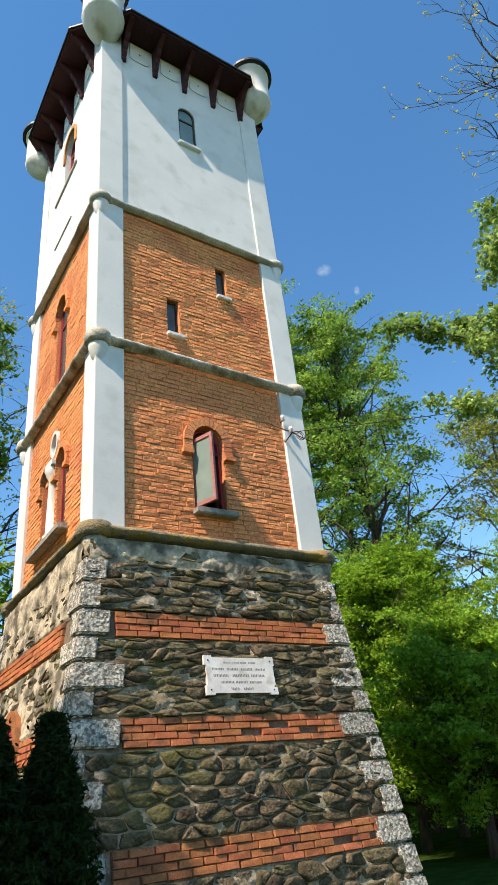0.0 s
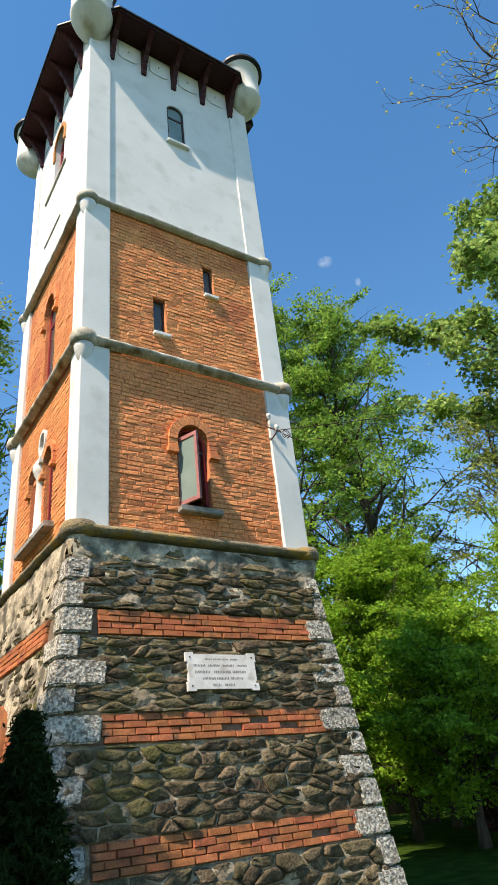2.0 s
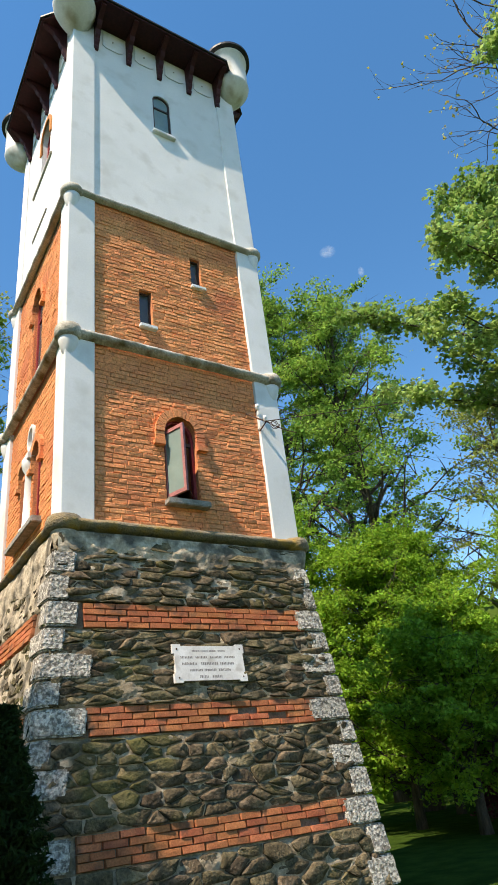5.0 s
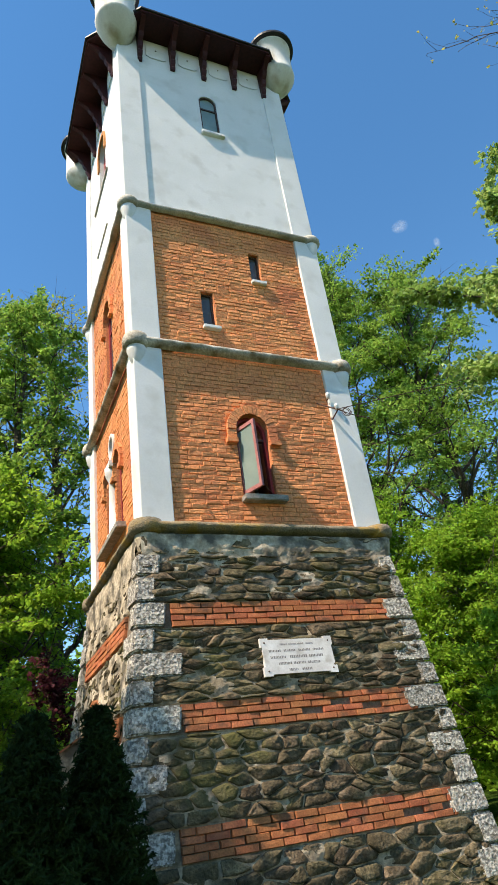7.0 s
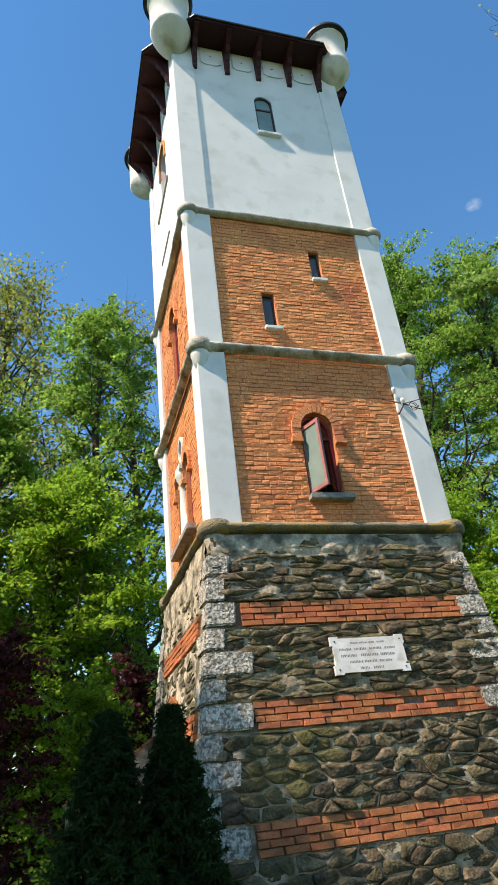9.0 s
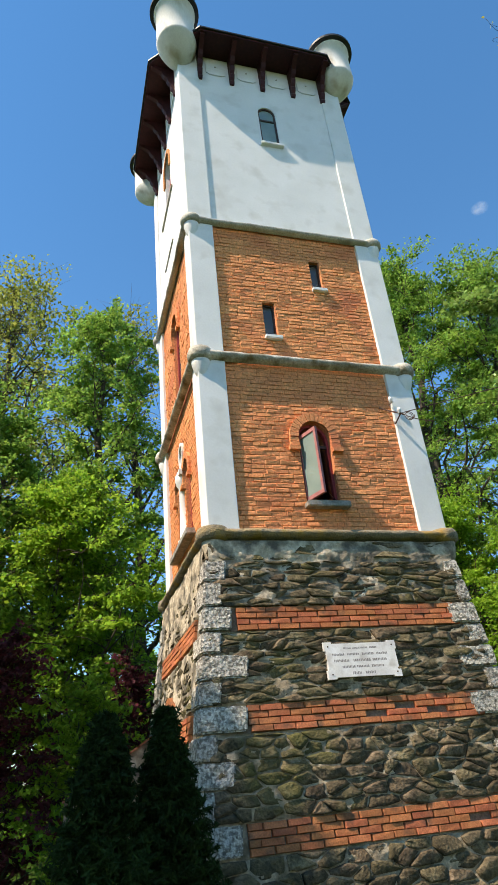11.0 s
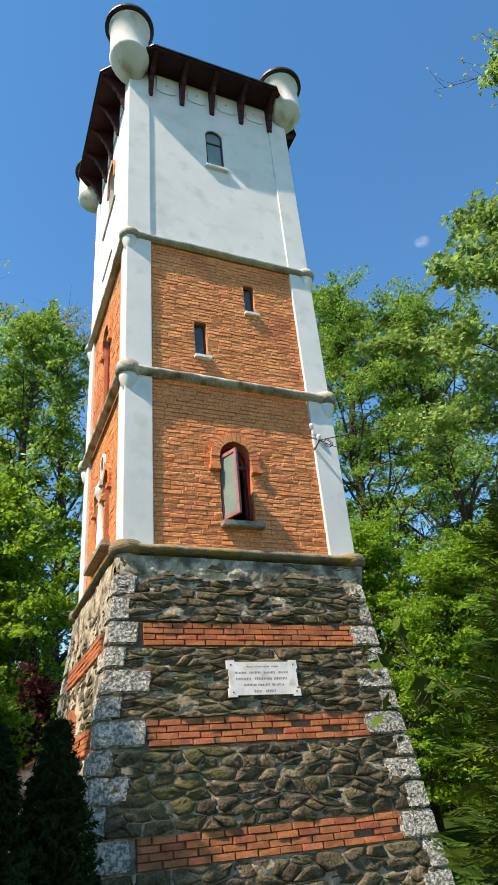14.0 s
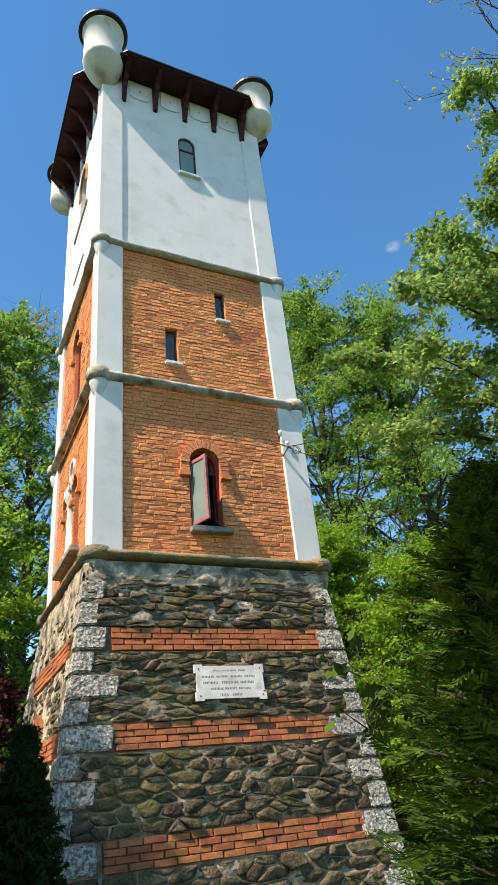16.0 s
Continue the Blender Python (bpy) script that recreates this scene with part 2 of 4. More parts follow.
def arch_span(u0, u1, v0, spring, top, grow=0.0):
    """The stretch of u that the opening takes at height v."""
    def span(v):
        if v < v0 - 0.02 or v > top + grow:
            return None
        if v <= spring:
            return u0, u1
        c, r = (u0 + u1) / 2, (u1 - u0) / 2 + grow
        k = math.sqrt(max(0.0, 1 - ((v - spring) / (top - spring + grow)) ** 2))
        return c - r * k, c + r * k
    return span


# ---- the tower's measures ----
X0, X1, Y0, Y1 = -1.855, 1.975, 0.0, 3.8
XC, YC = 0.05, 1.97
Z1, Z2, Z3, ZE = 5.04, 8.17, 11.26, 16.58
PIL = 0.46
BACK = 0.055


def batter(z):
    return 0.03 + 0.122 * (Z1 - z)


def batter_east(z):
    return -0.1 + 0.085 * (Z1 - z)


def front(u, v, d):
    return Vector((u, Y0 - d, v))


def west(u, v, d):
    return Vector((X0 - d, -u, v))


def east(u, v, d):
    return Vector((X1 + d, u, v))


def north(u, v, d):
    return Vector((-u, Y1 + d, v))


# ---- ground ----
bm = bmesh.new()
rng = random.Random(3)
N = 60
grid = []
for i in range(N + 1):
    row = []
    for j in range(N + 1):
        a, b = (i / N * 2 - 1), (j / N * 2 - 1)
        x, y = 900 * abs(a) ** 3 * (1 if a > 0 else -1), 900 * abs(b) ** 3 * (1 if b > 0 else -1)
        far = max(0.0, math.hypot(x, y) - 14)
        z = 0.06 * noise.noise((x * 0.3, y * 0.3, 0)) + min(2.0, far * 0.012) * (1 if y > 0 else 0)
        row.append(bm.verts.new((x, y, z)))
    grid.append(row)
for i in range(N):
    for j in range(N):
        bm.faces.new((grid[i][j], grid[i + 1][j], grid[i + 1][j + 1], grid[i][j + 1]))
tagged(part("ground", bm, GRASS, None, "", True), "mown grass lawn of a shady park", "ground", "", "structure")

# ---- the tower ----
tower = thing("tower", (XC, YC, 0), "tall square tower of rubble stone, orange brick and white render", "tower")

# battered stone base
bm = bmesh.new()
rows = []
for z in (-0.3, 0.6, 1.4, 2.2, 3.0, 3.8, 4.5, Z1):
    b, e = batter(z) - 0.045, batter_east(z) - 0.045
    rows.append([bm.verts.new(p) for p in ((X0 - b, Y0 - b, z), (X1 + e, Y0 - b, z), (X1 + e, Y1 + b, z), (X0 - b, Y1 + b, z))])
for p, q in zip(rows, rows[1:]):
    for k in range(4):
        bm.faces.new((p[k], p[(k + 1) % 4], q[(k + 1) % 4], q[k]))
bm.faces.new(rows[-1])
base_wall = part("base_wall", bm, MORTAR, tower, "mossy mortar of the battered rubble base")

W1 = (-0.28, 0.27, 5.58, 6.72, 7.02)
SLITS = ((-0.59, -0.365, 8.74, 9.49), (0.46, 0.665, 9.96, 10.64))
WT = (-0.115, 0.285, 13.9, 14.95, 15.15)
LANCETS = ((-2.52, -2.1, 5.62, 6.8, 7.02), (-1.72, -1.3, 5.62, 6.8, 7.02))
W2 = (-2.2, -1.62, 8.5, 10.15, 10.5)
W3 = (-2.25, -1.6, 14.0, 15.05, 15.4)


def rect(u0, u1, v0, v1):
    return [(u0, v0), (u1, v0), (u1, v1), (u0, v1)]


def lens(c, v, r):
    return [(c + r * 0.75 * math.cos(math.tau * i / 14), v + r * math.sin(math.tau * i / 14)) for i in range(14)]


brick_walls = {}
for name, place, lo, hi, holes1, holes2 in (
        ("front", front, X0, X1, [arch(*W1)], [rect(*s) for s in SLITS]),
        ("west", west, -Y1, -Y0, [arch(*w) for w in LANCETS] + [lens(-1.91, 7.3, 0.2)], [arch(*W2)]),
        ("east", east, Y0, Y1, [], []), ("north", north, -X1, -X0, [], [])):
    for level, (za, zb, holes) in enumerate(((Z1, Z2, holes1), (Z2, Z3, holes2))):
        bm = slab_with_holes(bmesh.new(), rect(lo + 0.3, hi - 0.3, za, zb), holes, place, -BACK - 0.012, -0.4)
        brick_walls[name, level] = part("brick_wall", bm, BRICK_JOINT, tower, "painted brick infill between white pilasters")
    holes = [arch(*WT)] if name == "front" else [arch(*W3)] if name == "west" else []
    bm = slab_with_holes(bmesh.new(), rect(lo + 0.3, hi - 0.3, Z3, ZE + 0.5), holes, place, -0.035, -0.4)
    part("white_wall", bm, RENDER_WHITE, tower, "smooth white lime-rendered upper wall")

# corner pilasters, one length a storey
for cx, sx in ((X0, 1), (X1, -1)):
    for cy, sy in ((Y0, 1), (Y1, -1)):
        for za, zb in ((Z1 + 0.06, Z2 - 0.05), (Z2 + 0.06, Z3 - 0.04), (Z3 + 0.04, ZE + 0.4)):
            xs, ys = sorted((cx, cx + sx * PIL)), sorted((cy, cy + sy * PIL))
            part("pilaster", box(bmesh.new(), *xs, *ys, za, zb, 0.012), RENDER_WHITE, tower, "white rendered corner pilaster")


# string courses with rounded corners
def cornice(z, mat, half, out, roundel, drop, drop_mat):
    prof = [(out * math.sin(math.pi * i / 8) ** 0.7 if 0 < i < 8 else -0.02, z - half + 2 * half * i / 8) for i in range(9)]
    for place, lo, hi in ((front, X0, X1), (west, -Y1, -Y0), (east, Y0, Y1), (north, -X1, -X0)):
        bm = bmesh.new()
        k = 40
        cols = []
        for i in range(k + 1):
            u = lo + (hi - lo) * i / k
            wob = 0.012 * noise.noise((u * 3, z, lo))
            cols.append([bm.verts.new(place(u, v + wob, d + (0.014 * noise.noise((u * 5, v * 5, z)) if d > 0 else 0) + (batter(z) if z < 5.1 and d > 0 else 0))) for d, v in prof])
        for p, q in zip(cols, cols[1:]):
            for j in range(8):
                bm.faces.new((p[j], q[j], q[j + 1], p[j + 1]))
        part("cornice", bm, mat, tower, "weathered half-round string course", True)
    for cx in (X0, X1):
        for cy in (Y0, Y1):
            inx, iny = (0.07 if cx < 0 else -0.07), (0.07 if cy < 1 else -0.07)
            h = half * 1.15
            bm = lathe(bmesh.new(), [(roundel * 0.8, z - h), (roundel, z - h * 0.5), (roundel * 1.02, z + h * 0.3), (roundel * 0.9, z + h), (roundel * 0.5, z + h + 0.03)], cx + inx, cy + iny, 24)
            cap = part("roundel", bm, mat, tower, "mossy rounded cornice corner", True)
            r = roundel * 0.72
            bm = lathe(bmesh.new(), [(0.02, z - h - drop), (r * 0.45, z - h - drop * 0.85), (r * 0.75, z - h - drop * 0.55), (r * 0.95, z - h - drop * 0.2), (r, z - h - 0.002)], cx + inx, cy + iny, 20)
            part("corbel", bm, drop_mat, cap, "tapered corbel drop under the corner", True)


cornice(Z1, CORNICE_MOSSY, 0.085, 0.12, 0.24, 0.42, SMEAR)
cornice(Z2, CORNICE_GREY, 0.095, 0.11, 0.215, 0.34, RENDER_WHITE)
cornice(Z3, CORNICE_TAN, 0.07, 0.09, 0.2, 0.34, RENDER_WHITE)

# eaves, brackets and roof
OUT = 0.55


def eaves_outline(out, cut):
    a, b, c, d = X0 - out, X1 + out, Y0 - out, Y1 + out
    return [(a + cut, c), (b - cut, c), (b, c + cut), (b, d - cut), (b - cut, d), (a + cut, d), (a, d - cut), (a, c + cut)]


def level(u, v, d):
    return Vector((u, v, d))


part("soffit", prism(bmesh.new(), eaves_outline(OUT, 0.98), level, ZE, ZE + 0.05), MAROON, tower, "dark maroon boarded soffit")
bm = bmesh.new()
o = eaves_outline(OUT + 0.04, 1.0)
lower = [bm.verts.new((x, y, ZE + 0.052)) for x, y in o]
upper = [bm.verts.new((x, y, ZE + 0.095)) for x, y in o]
peak = bm.verts.new((XC, YC, ZE + 0.9))
bm.faces.new(lower[::-1])
for k in range(8):
    bm.faces.new((lower[k], lower[(k + 1) % 8], upper[(k + 1) % 8], upper[k]))
    bm.faces.new((upper[k], upper[(k + 1) % 8], peak))
part("roof", bm, ROOF_METAL, tower, "low dark sheet roof with thin eaves")

BRACKET = [(0, -0.86), (0.05, -0.86), (0.075, -0.8), (0.06, -0.76), (0.1, -0.7), (0.13, -0.62), (0.11, -0.58), (0.16, -0.52), (0.2, -0.42), (0.18, -0.38),
           (0.25, -0.32), (0.31, -0.23), (0.29, -0.2), (0.38, -0.14), (0.46, -0.09), (0.54, -0.05), (0.54, 0), (0, 0)]
for place, us in ((front, (-1.37, -0.64, 0.08, 0.81, 1.54)), (west, (-3.3, -2.6, -1.9, -1.2, -0.5)), (east, (0.43, 1.16, 1.89, 2.62, 3.35)), (north, (-1.54, -0.81, -0.08, 0.64, 1.37))):
    for u in us:
        bm = bmesh.new()
        side = [[bm.verts.new(place(u + s * 0.05, ZE + v, d - 0.035)) for d, v in BRACKET] for s in (-1, 1)]
        bm.faces.new(side[0])
        bm.faces.new(side[1][::-1])
        for i in range(len(BRACKET)):
            j = (i + 1) % len(BRACKET)
            bm.faces.new((side[0][i], side[0][j], side[1][j], side[1][i]))
        part("eaves_bracket", bm, MAROON, tower, "stepped maroon timber bracket")
    for a, b in zip(us, us[1:]):
        u0, u1, v0, v1, c = a + 0.15, b - 0.13, ZE - 0.62, ZE - 0.06, 0.09
        o = [(u0 + c, v0), (u1 - c, v0), (u1, v0 + c * 0.7), (u1, v1), (u0, v1), (u0, v0 + c * 0.7)]
        panel = part("wall_panel", prism(bmesh.new(), o, place, -0.034, -0.012), RENDER_WHITE, tower, "raised white panel under the eaves")
        m = (u0 + u1) / 2
        part("boss", prism(bmesh.new(), [(m + 0.02 * math.cos(k), v0 + 0.28 + 0.02 * math.sin(k)) for k in range(6)], place, -0.012, 0.003), CORNICE_TAN, panel)

for tx, ty in ((X0, Y0), (X1, Y0), (X0, Y1), (X1, Y1)):
    low = 0.17 if tx < 0 else 0.25
    cx, cy = tx + (-0.05 if tx < 0 else -0.02), ty + (-0.18 if ty < 1 and tx < 0 else -0.06 if ty < 1 else 0.18)
    prof = [(0.02, ZE - 0.54), (0.15, ZE - 0.48), (0.28, ZE - 0.37), (0.38, ZE - 0.23), (0.435, ZE - 0.12), (0.445, ZE - 0.07), (0.43, ZE - 0.05), (0.43, ZE + 1.08 - low), (0.47, ZE + 1.1 - low), (0.47, ZE + 1.16 - low)]
    bm = lathe(bmesh.new(), prof, cx, cy, 32)
    for v in bm.verts:
        k = max(0.0, min(1.0, (ZE - v.co.z) / 0.54))
        v.co += Vector((tx - cx + (0.06 if tx < 0 else -0.06), ty - cy + (0.06 if ty < 1 else -0.06), 0)) * k
    turret = part("turret", bm, STAINED_WHITE, tower, "round white corner turret on a tapered corbel", False)
    for p in turret.data.polygons:
        p.use_smooth = len(p.vertices) == 4
    part("turret_cap", lathe(bmesh.new(), [(0.5, ZE + 1.162 - low), (0.56, ZE + 1.18 - low), (0.56, ZE + 1.25 - low), (0.3, ZE + 1.37 - low), (0.02, ZE + 1.44 - low)], cx, cy, 32), ROOF_METAL, turret, "dark sheet-metal cap")


# ---- trees ----
def leaf_mesh(name, points, size, rng, shape="quad", droop=0.3, flat=0.5):
    """Many small leaves at points: (place, outward way)."""
    pts = np.array(points)
    k = len(pts)
    g = np.random.default_rng(rng.randrange(10 ** 6))
    nrm = g.normal(size=(k, 3))
    nrm[:, 2] = np.abs(nrm[:, 2]) + flat
    nrm /= np.linalg.norm(nrm, axis=1)[:, None]
    t = np.cross(nrm, g.normal(size=(k, 3)))
    t /= np.linalg.norm(t, axis=1)[:, None]
    s = np.cross(nrm, t)
    sz = size * g.uniform(0.6, 1.3, size=(k, 1))
    if shape == "maple":
        outline = [(0, -0.5, 0), (0.28, -0.42, -0.04), (0.24, -0.2, 0), (0.55, 0.0, -0.1), (0.25, 0.12, 0), (0, 0.62, -0.1), (-0.25, 0.12, 0), (-0.55, 0.0, -0.1), (-0.24, -0.2, 0)]
    elif shape == "spray":
        outline = [(0, -0.8, 0), (0.17, -0.05, 0.03), (0, 0.8, -0.06), (-0.17, -0.05, 0.03)]
    else:
        outline = [(0, -0.55, 0), (0.34, 0.0, -0.08), (0, 0.55, -0.03), (-0.34, 0.0, -0.08)]
    m = len(outline)
    v = np.concatenate([pts + sz * (a * s + b * t + c * nrm) for a, b, c in outline], axis=1).reshape(-1, 3)
    me = bpy.data.meshes.new(name)
    me.from_pydata(v.tolist(), [], (np.arange(k)[:, None] * m + np.arange(m)[None]).tolist())
    return me


def bent(a, b, rng, wob, steps=5):
    a, b = Vector(a), Vector(b)
    L = (b - a).length
    off = Vector((0, 0, 0))
    out = [a]
    for i in range(1, steps):
        off += Vector((rng.uniform(-1, 1), rng.uniform(-1, 1), rng.uniform(-0.6, 0.9))) * wob * L / steps
        out.append(a.lerp(b, i / steps) + off * math.sin(math.pi * i / steps))
    return out + [b]


def tree(name, x, y, height, spread, crown_from, leaves, size, mat, label, seed, limbs=34, clump=0.8, trunk_r=None, lean=(0, 0), gz=0.0,
         shape="quad", group="park trees", top_heavy=0.6, category="tree", bare=0.3, thin=0.0):
    """A trunk that forks, limbs to the rim of an uneven crown, twigs, and leaves in clumps along the twigs."""
    rng = random.Random(seed)
    root = thing(name, (x, y, gz), label, category, group)
    trunk_r = trunk_r or height * 0.016
    bm = bmesh.new()
    top = Vector((x + lean[0], y + lean[1], gz + height * 0.93))
    stem = bent((x, y, gz - 0.1), top, rng, 0.12, 8)
    tube(bm, stem, [trunk_r * (1.25 if i == 0 else 1 - 0.85 * i / 8) for i in range(9)], 9)
    tips = []
    zc = gz + crown_from
    for i in range(limbs):
        f = (i + rng.random()) / limbs
        z = zc + (gz + height - zc) * (f ** 0.9)
        g = (z - zc) / (gz + height - zc)
        reach = spread * (math.sin(math.pi * min(1, 0.12 + 0.88 * g ** top_heavy)) ** 0.6) * rng.uniform(0.55, 1.12)
        a = i * 2.399 + rng.uniform(-0.5, 0.5)
        tip = Vector((x + lean[0] * g + reach * math.cos(a), y + lean[1] * g + reach * math.sin(a), z + rng.uniform(-0.3, 0.5)))
        start_z = gz + max(crown_from * 0.75, (z - gz) - reach * rng.uniform(0.5, 1.0) - height * 0.04)
        q = max(0.02, min(0.97, (start_z - gz) / (height * 0.93))) * 8
        k = int(q)
        start = stem[k].lerp(stem[min(8, k + 1)], q - k)
        line = bent(start, tip, rng, 0.35, 6)
        r0 = max(0.012, trunk_r * (1 - 0.85 * q / 8) * 0.42)
        tube(bm, line, [r0 * (1 - 0.85 * j / 6) for j in range(7)], 5)
        for j in (2, 3, 4, 5, 6, 6):
            for _ in range(2):
                d = Vector((rng.gauss(0, 1), rng.gauss(0, 1), rng.gauss(0.25, 0.7))).normalized() * clump * rng.uniform(0.6, 1.7)
                end = line[j] + d
                tube(bm, [line[j], line[j].lerp(end, 0.55) + Vector((0, 0, 0.08 * clump)), end], [r0 * 0.28 + 0.004, r0 * 0.16 + 0.003, 0.002], 3)
                tips.append((line[j], end))
    part("trunk", bm, BARK, root, "dark grey-brown bark", True)
    pts = []
    n = max(1, leaves // len(tips))
    for a, b in tips:
        low = 1 - max(0.0, min(1.0, (a.z - zc) / (gz + height - zc) * 1.6))
        if rng.random() < bare + thin * low:
            continue
        c = clump * rng.uniform(0.12, 0.3)
        for _ in range(int(n / (1 - bare) * rng.uniform(0.4, 1.6))):
            f = rng.uniform(0.25, 1.05)
            p = a.lerp(b, f)
            x1, y1 = rng.gauss(0, c), rng.gauss(0, c)
            pts.append((p.x + x1, p.y + y1, p.z + rng.gauss(0, c * 0.3) - 0.25 * math.hypot(x1, y1)))
    link_mesh("crown", leaf_mesh("crown", pts, size, rng, shape, flat=0.45), mat, root)
    return root


def spray(quads, tip, way, side, rng):
    """A flat fern-like spray: a spine with pairs of narrow side shoots."""
    long = rng.uniform(0.06, 0.14)
    side = (side - way * side.dot(way)).normalized()
    droop = Vector((0, 0, -0.25))

    def shoot(a, d, reach, wide):
        n = (side * d.dot(way) - way * d.dot(side)).normalized() * wide
        m = a + d * reach * 0.45
        quads.extend((tuple(a), tuple(m + n), tuple(a + d * reach), tuple(m - n)))

    shoot(tip - way * long * 0.6, way, long * 1.1, 0.0045)
    for j in range(1, 7):
        a = tip + way * long * (j / 6.5 - 0.62)
        for sign in (-1, 1):
            d = (way * 0.75 + side * sign * rng.uniform(0.55, 0.8) + droop * rng.random()).normalized()
            shoot(a, d, long * 0.62 * (1.08 - j / 7) * rng.uniform(0.8, 1.2), 0.0055)


def thuja(x, y, height, radius, n, size, mat, label, seed, gz=0.0, fronds=False):
    """An upright cone of flat sprays round a straight stem."""
    rng = random.Random(seed)
    root = thing("thuja", (x, y, gz), label, "shrub", "thujas")
    bm = bmesh.new()
    tube(bm, [(x, y, gz - 0.1), (x + 0.02, y, gz + height * 0.5), (x, y, gz + height * 0.96)], [0.06, 0.035, 0.006], 7)
    pts = []
    twigs = n if fronds else 700
    quads = []
    for i in range(twigs):
        f = rng.random() ** 0.85
        a, z = rng.uniform(0, math.tau), gz + 0.08 + f * (height - 0.2)
        r = min(radius * 0.78, radius * (1 - f) ** (0.62 if fronds else 0.75)) * rng.uniform(0.72, 1.15) * (0.7 if fronds and i % 3 == 0 else 1) + 0.03
        rise = rng.uniform(0.15, 0.6)
        way, side = Vector((math.cos(a), math.sin(a), rise)), Vector((-math.sin(a), math.cos(a), rng.uniform(-0.5, 0.5)))
        s = Vector((x, y, z - r * 0.3))
        if i % (40 if fronds else 4) == 0:
            tube(bm, [s, s + way * r * 0.5, s + way * r], [0.01, 0.006, 0.002], 3)
        if fronds:
            # shaggy lobes with dark hollows between them, each spray turned its own way
            r *= 0.9 + 0.55 * noise.noise((3.2 * math.cos(a), 3.2 * math.sin(a), z * 4.5 + seed))
            way = (way + side * rng.gauss(0, 0.45) + Vector((0, 0, rng.gauss(0, 0.3)))).normalized() * way.length
            spray(quads, s + way * r, way.normalized(), side.normalized(), rng)
            continue
        for _ in range(n // twigs):
            g = rng.random() ** 0.5
            fan = (0.03 + 0.06 * radius) * (1.15 - g) * rng.gauss(0, 1)
            p = s + way * (r * g) + side * fan
            pts.append((p.x + rng.gauss(0, 0.008), p.y + rng.gauss(0, 0.008), p.z + rng.gauss(0, 0.01) - abs(fan) * 0.3))
    part("stem", bm, BARK, root)
    if fronds:
        me = bpy.data.meshes.new("foliage")
        me.from_pydata(quads, [], [(i, i + 1, i + 2, i + 3) for i in range(0, len(quads), 4)])
    else:
        me = leaf_mesh("foliage", pts, size, rng, "spray", flat=0.0)
    link_mesh("foliage", me, mat, root)
    return root


FAR_LABEL = "tall park tree in fresh spring leaf, sky showing through"
LOW_LABEL = "dense bright green young tree at the lawn's edge"
tree("park_tree", 18.4, 14.8, 27.6, 5.2, 11.0, 52000, 0.17, LEAF_FAR, FAR_LABEL, 11, 54, 1.3, bare=0.4, thin=0.38)
tree("park_tree", 15.0, 17.6, 29.2, 5.2, 9.0, 56000, 0.17, LEAF_FAR, FAR_LABEL, 12, 54, 1.3, bare=0.4, thin=0.38)
tree("park_tree", 25.0, 11.0, 20.0, 5.2, 8.0, 18000, 0.17, LEAF_OLIVE, FAR_LABEL, 13, 46, 1.3, bare=0.6, thin=0.3)
tree("park_tree", 24.0, 22.5, 26.0, 5.0, 9.0, 30000, 0.18, LEAF_FAR, FAR_LABEL, 14, 46, 1.3, bare=0.5, thin=0.4)
for i, (x, y, h, s) in enumerate(((12.6, 9.6, 9.4, 3.2), (11.4, 6.0, 5.8, 2.6), (18.0, 5.0, 10.4, 3.8), (16.5, 11.5, 11.0, 3.6), (10.6, 12.5, 11.0, 3.4), (21.0, 8.5, 11.6, 4.0), (20.5, 14.0, 12.0, 4.0), (24.0, 5.0, 12.0, 4.0))):
    tree("young_tree", x, y, h, s, 1.9, 56000 if i < 5 else 34000, 0.125, LEAF_LOW, LOW_LABEL, 30 + i, 50, 0.9, trunk_r=0.16, group="young trees", bare=0.35)
tree("park_tree", -2.6, 11.8, 18.6, 2.7, 4.5, 34000, 0.14, LEAF_FAR, FAR_LABEL, 21, 40, 0.8, bare=0.4)
tree("park_tree", -6.2, 10.5, 13.5, 3.6, 2.5, 38000, 0.14, LEAF_FAR, FAR_LABEL, 22, 44, 0.9, bare=0.4)
tree("park_tree", -3.6, 8.8, 10.0, 3.0, 1.6, 50000, 0.12, LEAF_LOW, FAR_LABEL, 25, 50, 0.8, bare=0.2)
tree("park_tree", -6.2, 17.4, 24.5, 5.0, 7.0, 22000, 0.17, LEAF_OLIVE, "tall old tree with bare twigs and thin young leaves", 23, 70, 1.4)
tree("park_tree", -0.9, 17.5, 23.6, 4.0, 5.0, 8000, 0.17, LEAF_OLIVE, "tall old tree with bare twigs and thin young leaves", 24, 50, 1.2, bare=0.6)
tree("purple_bush", -5.0, 6.0, 4.9, 1.7, 0.5, 14000, 0.1, LEAF_RED, "dark red-leaved bush in the shade", 41, 36, 0.45, trunk_r=0.05, group="bushes", category="shrub")
tree("purple_bush", -2.2, 6.6, 4.6, 0.8, 0.5, 6000, 0.1, LEAF_RED, "dark red-leaved bush in the shade", 42, 26, 0.35, trunk_r=0.04, group="bushes", category="shrub")
tree("purple_bush", 12.6, 6.0, 2.6, 1.1, 0.3, 6000, 0.09, LEAF_RED, "dark red-leaved bush under the young trees", 44, 26, 0.35, trunk_r=0.04, group="bushes", category="shrub")
tree("green_bush", -3.2, 5.6, 3.9, 1.1, 0.4, 10000, 0.1, LEAF_LOW, "sunlit green bush beside the tower", 43, 30, 0.4, trunk_r=0.04, group="bushes", category="shrub")
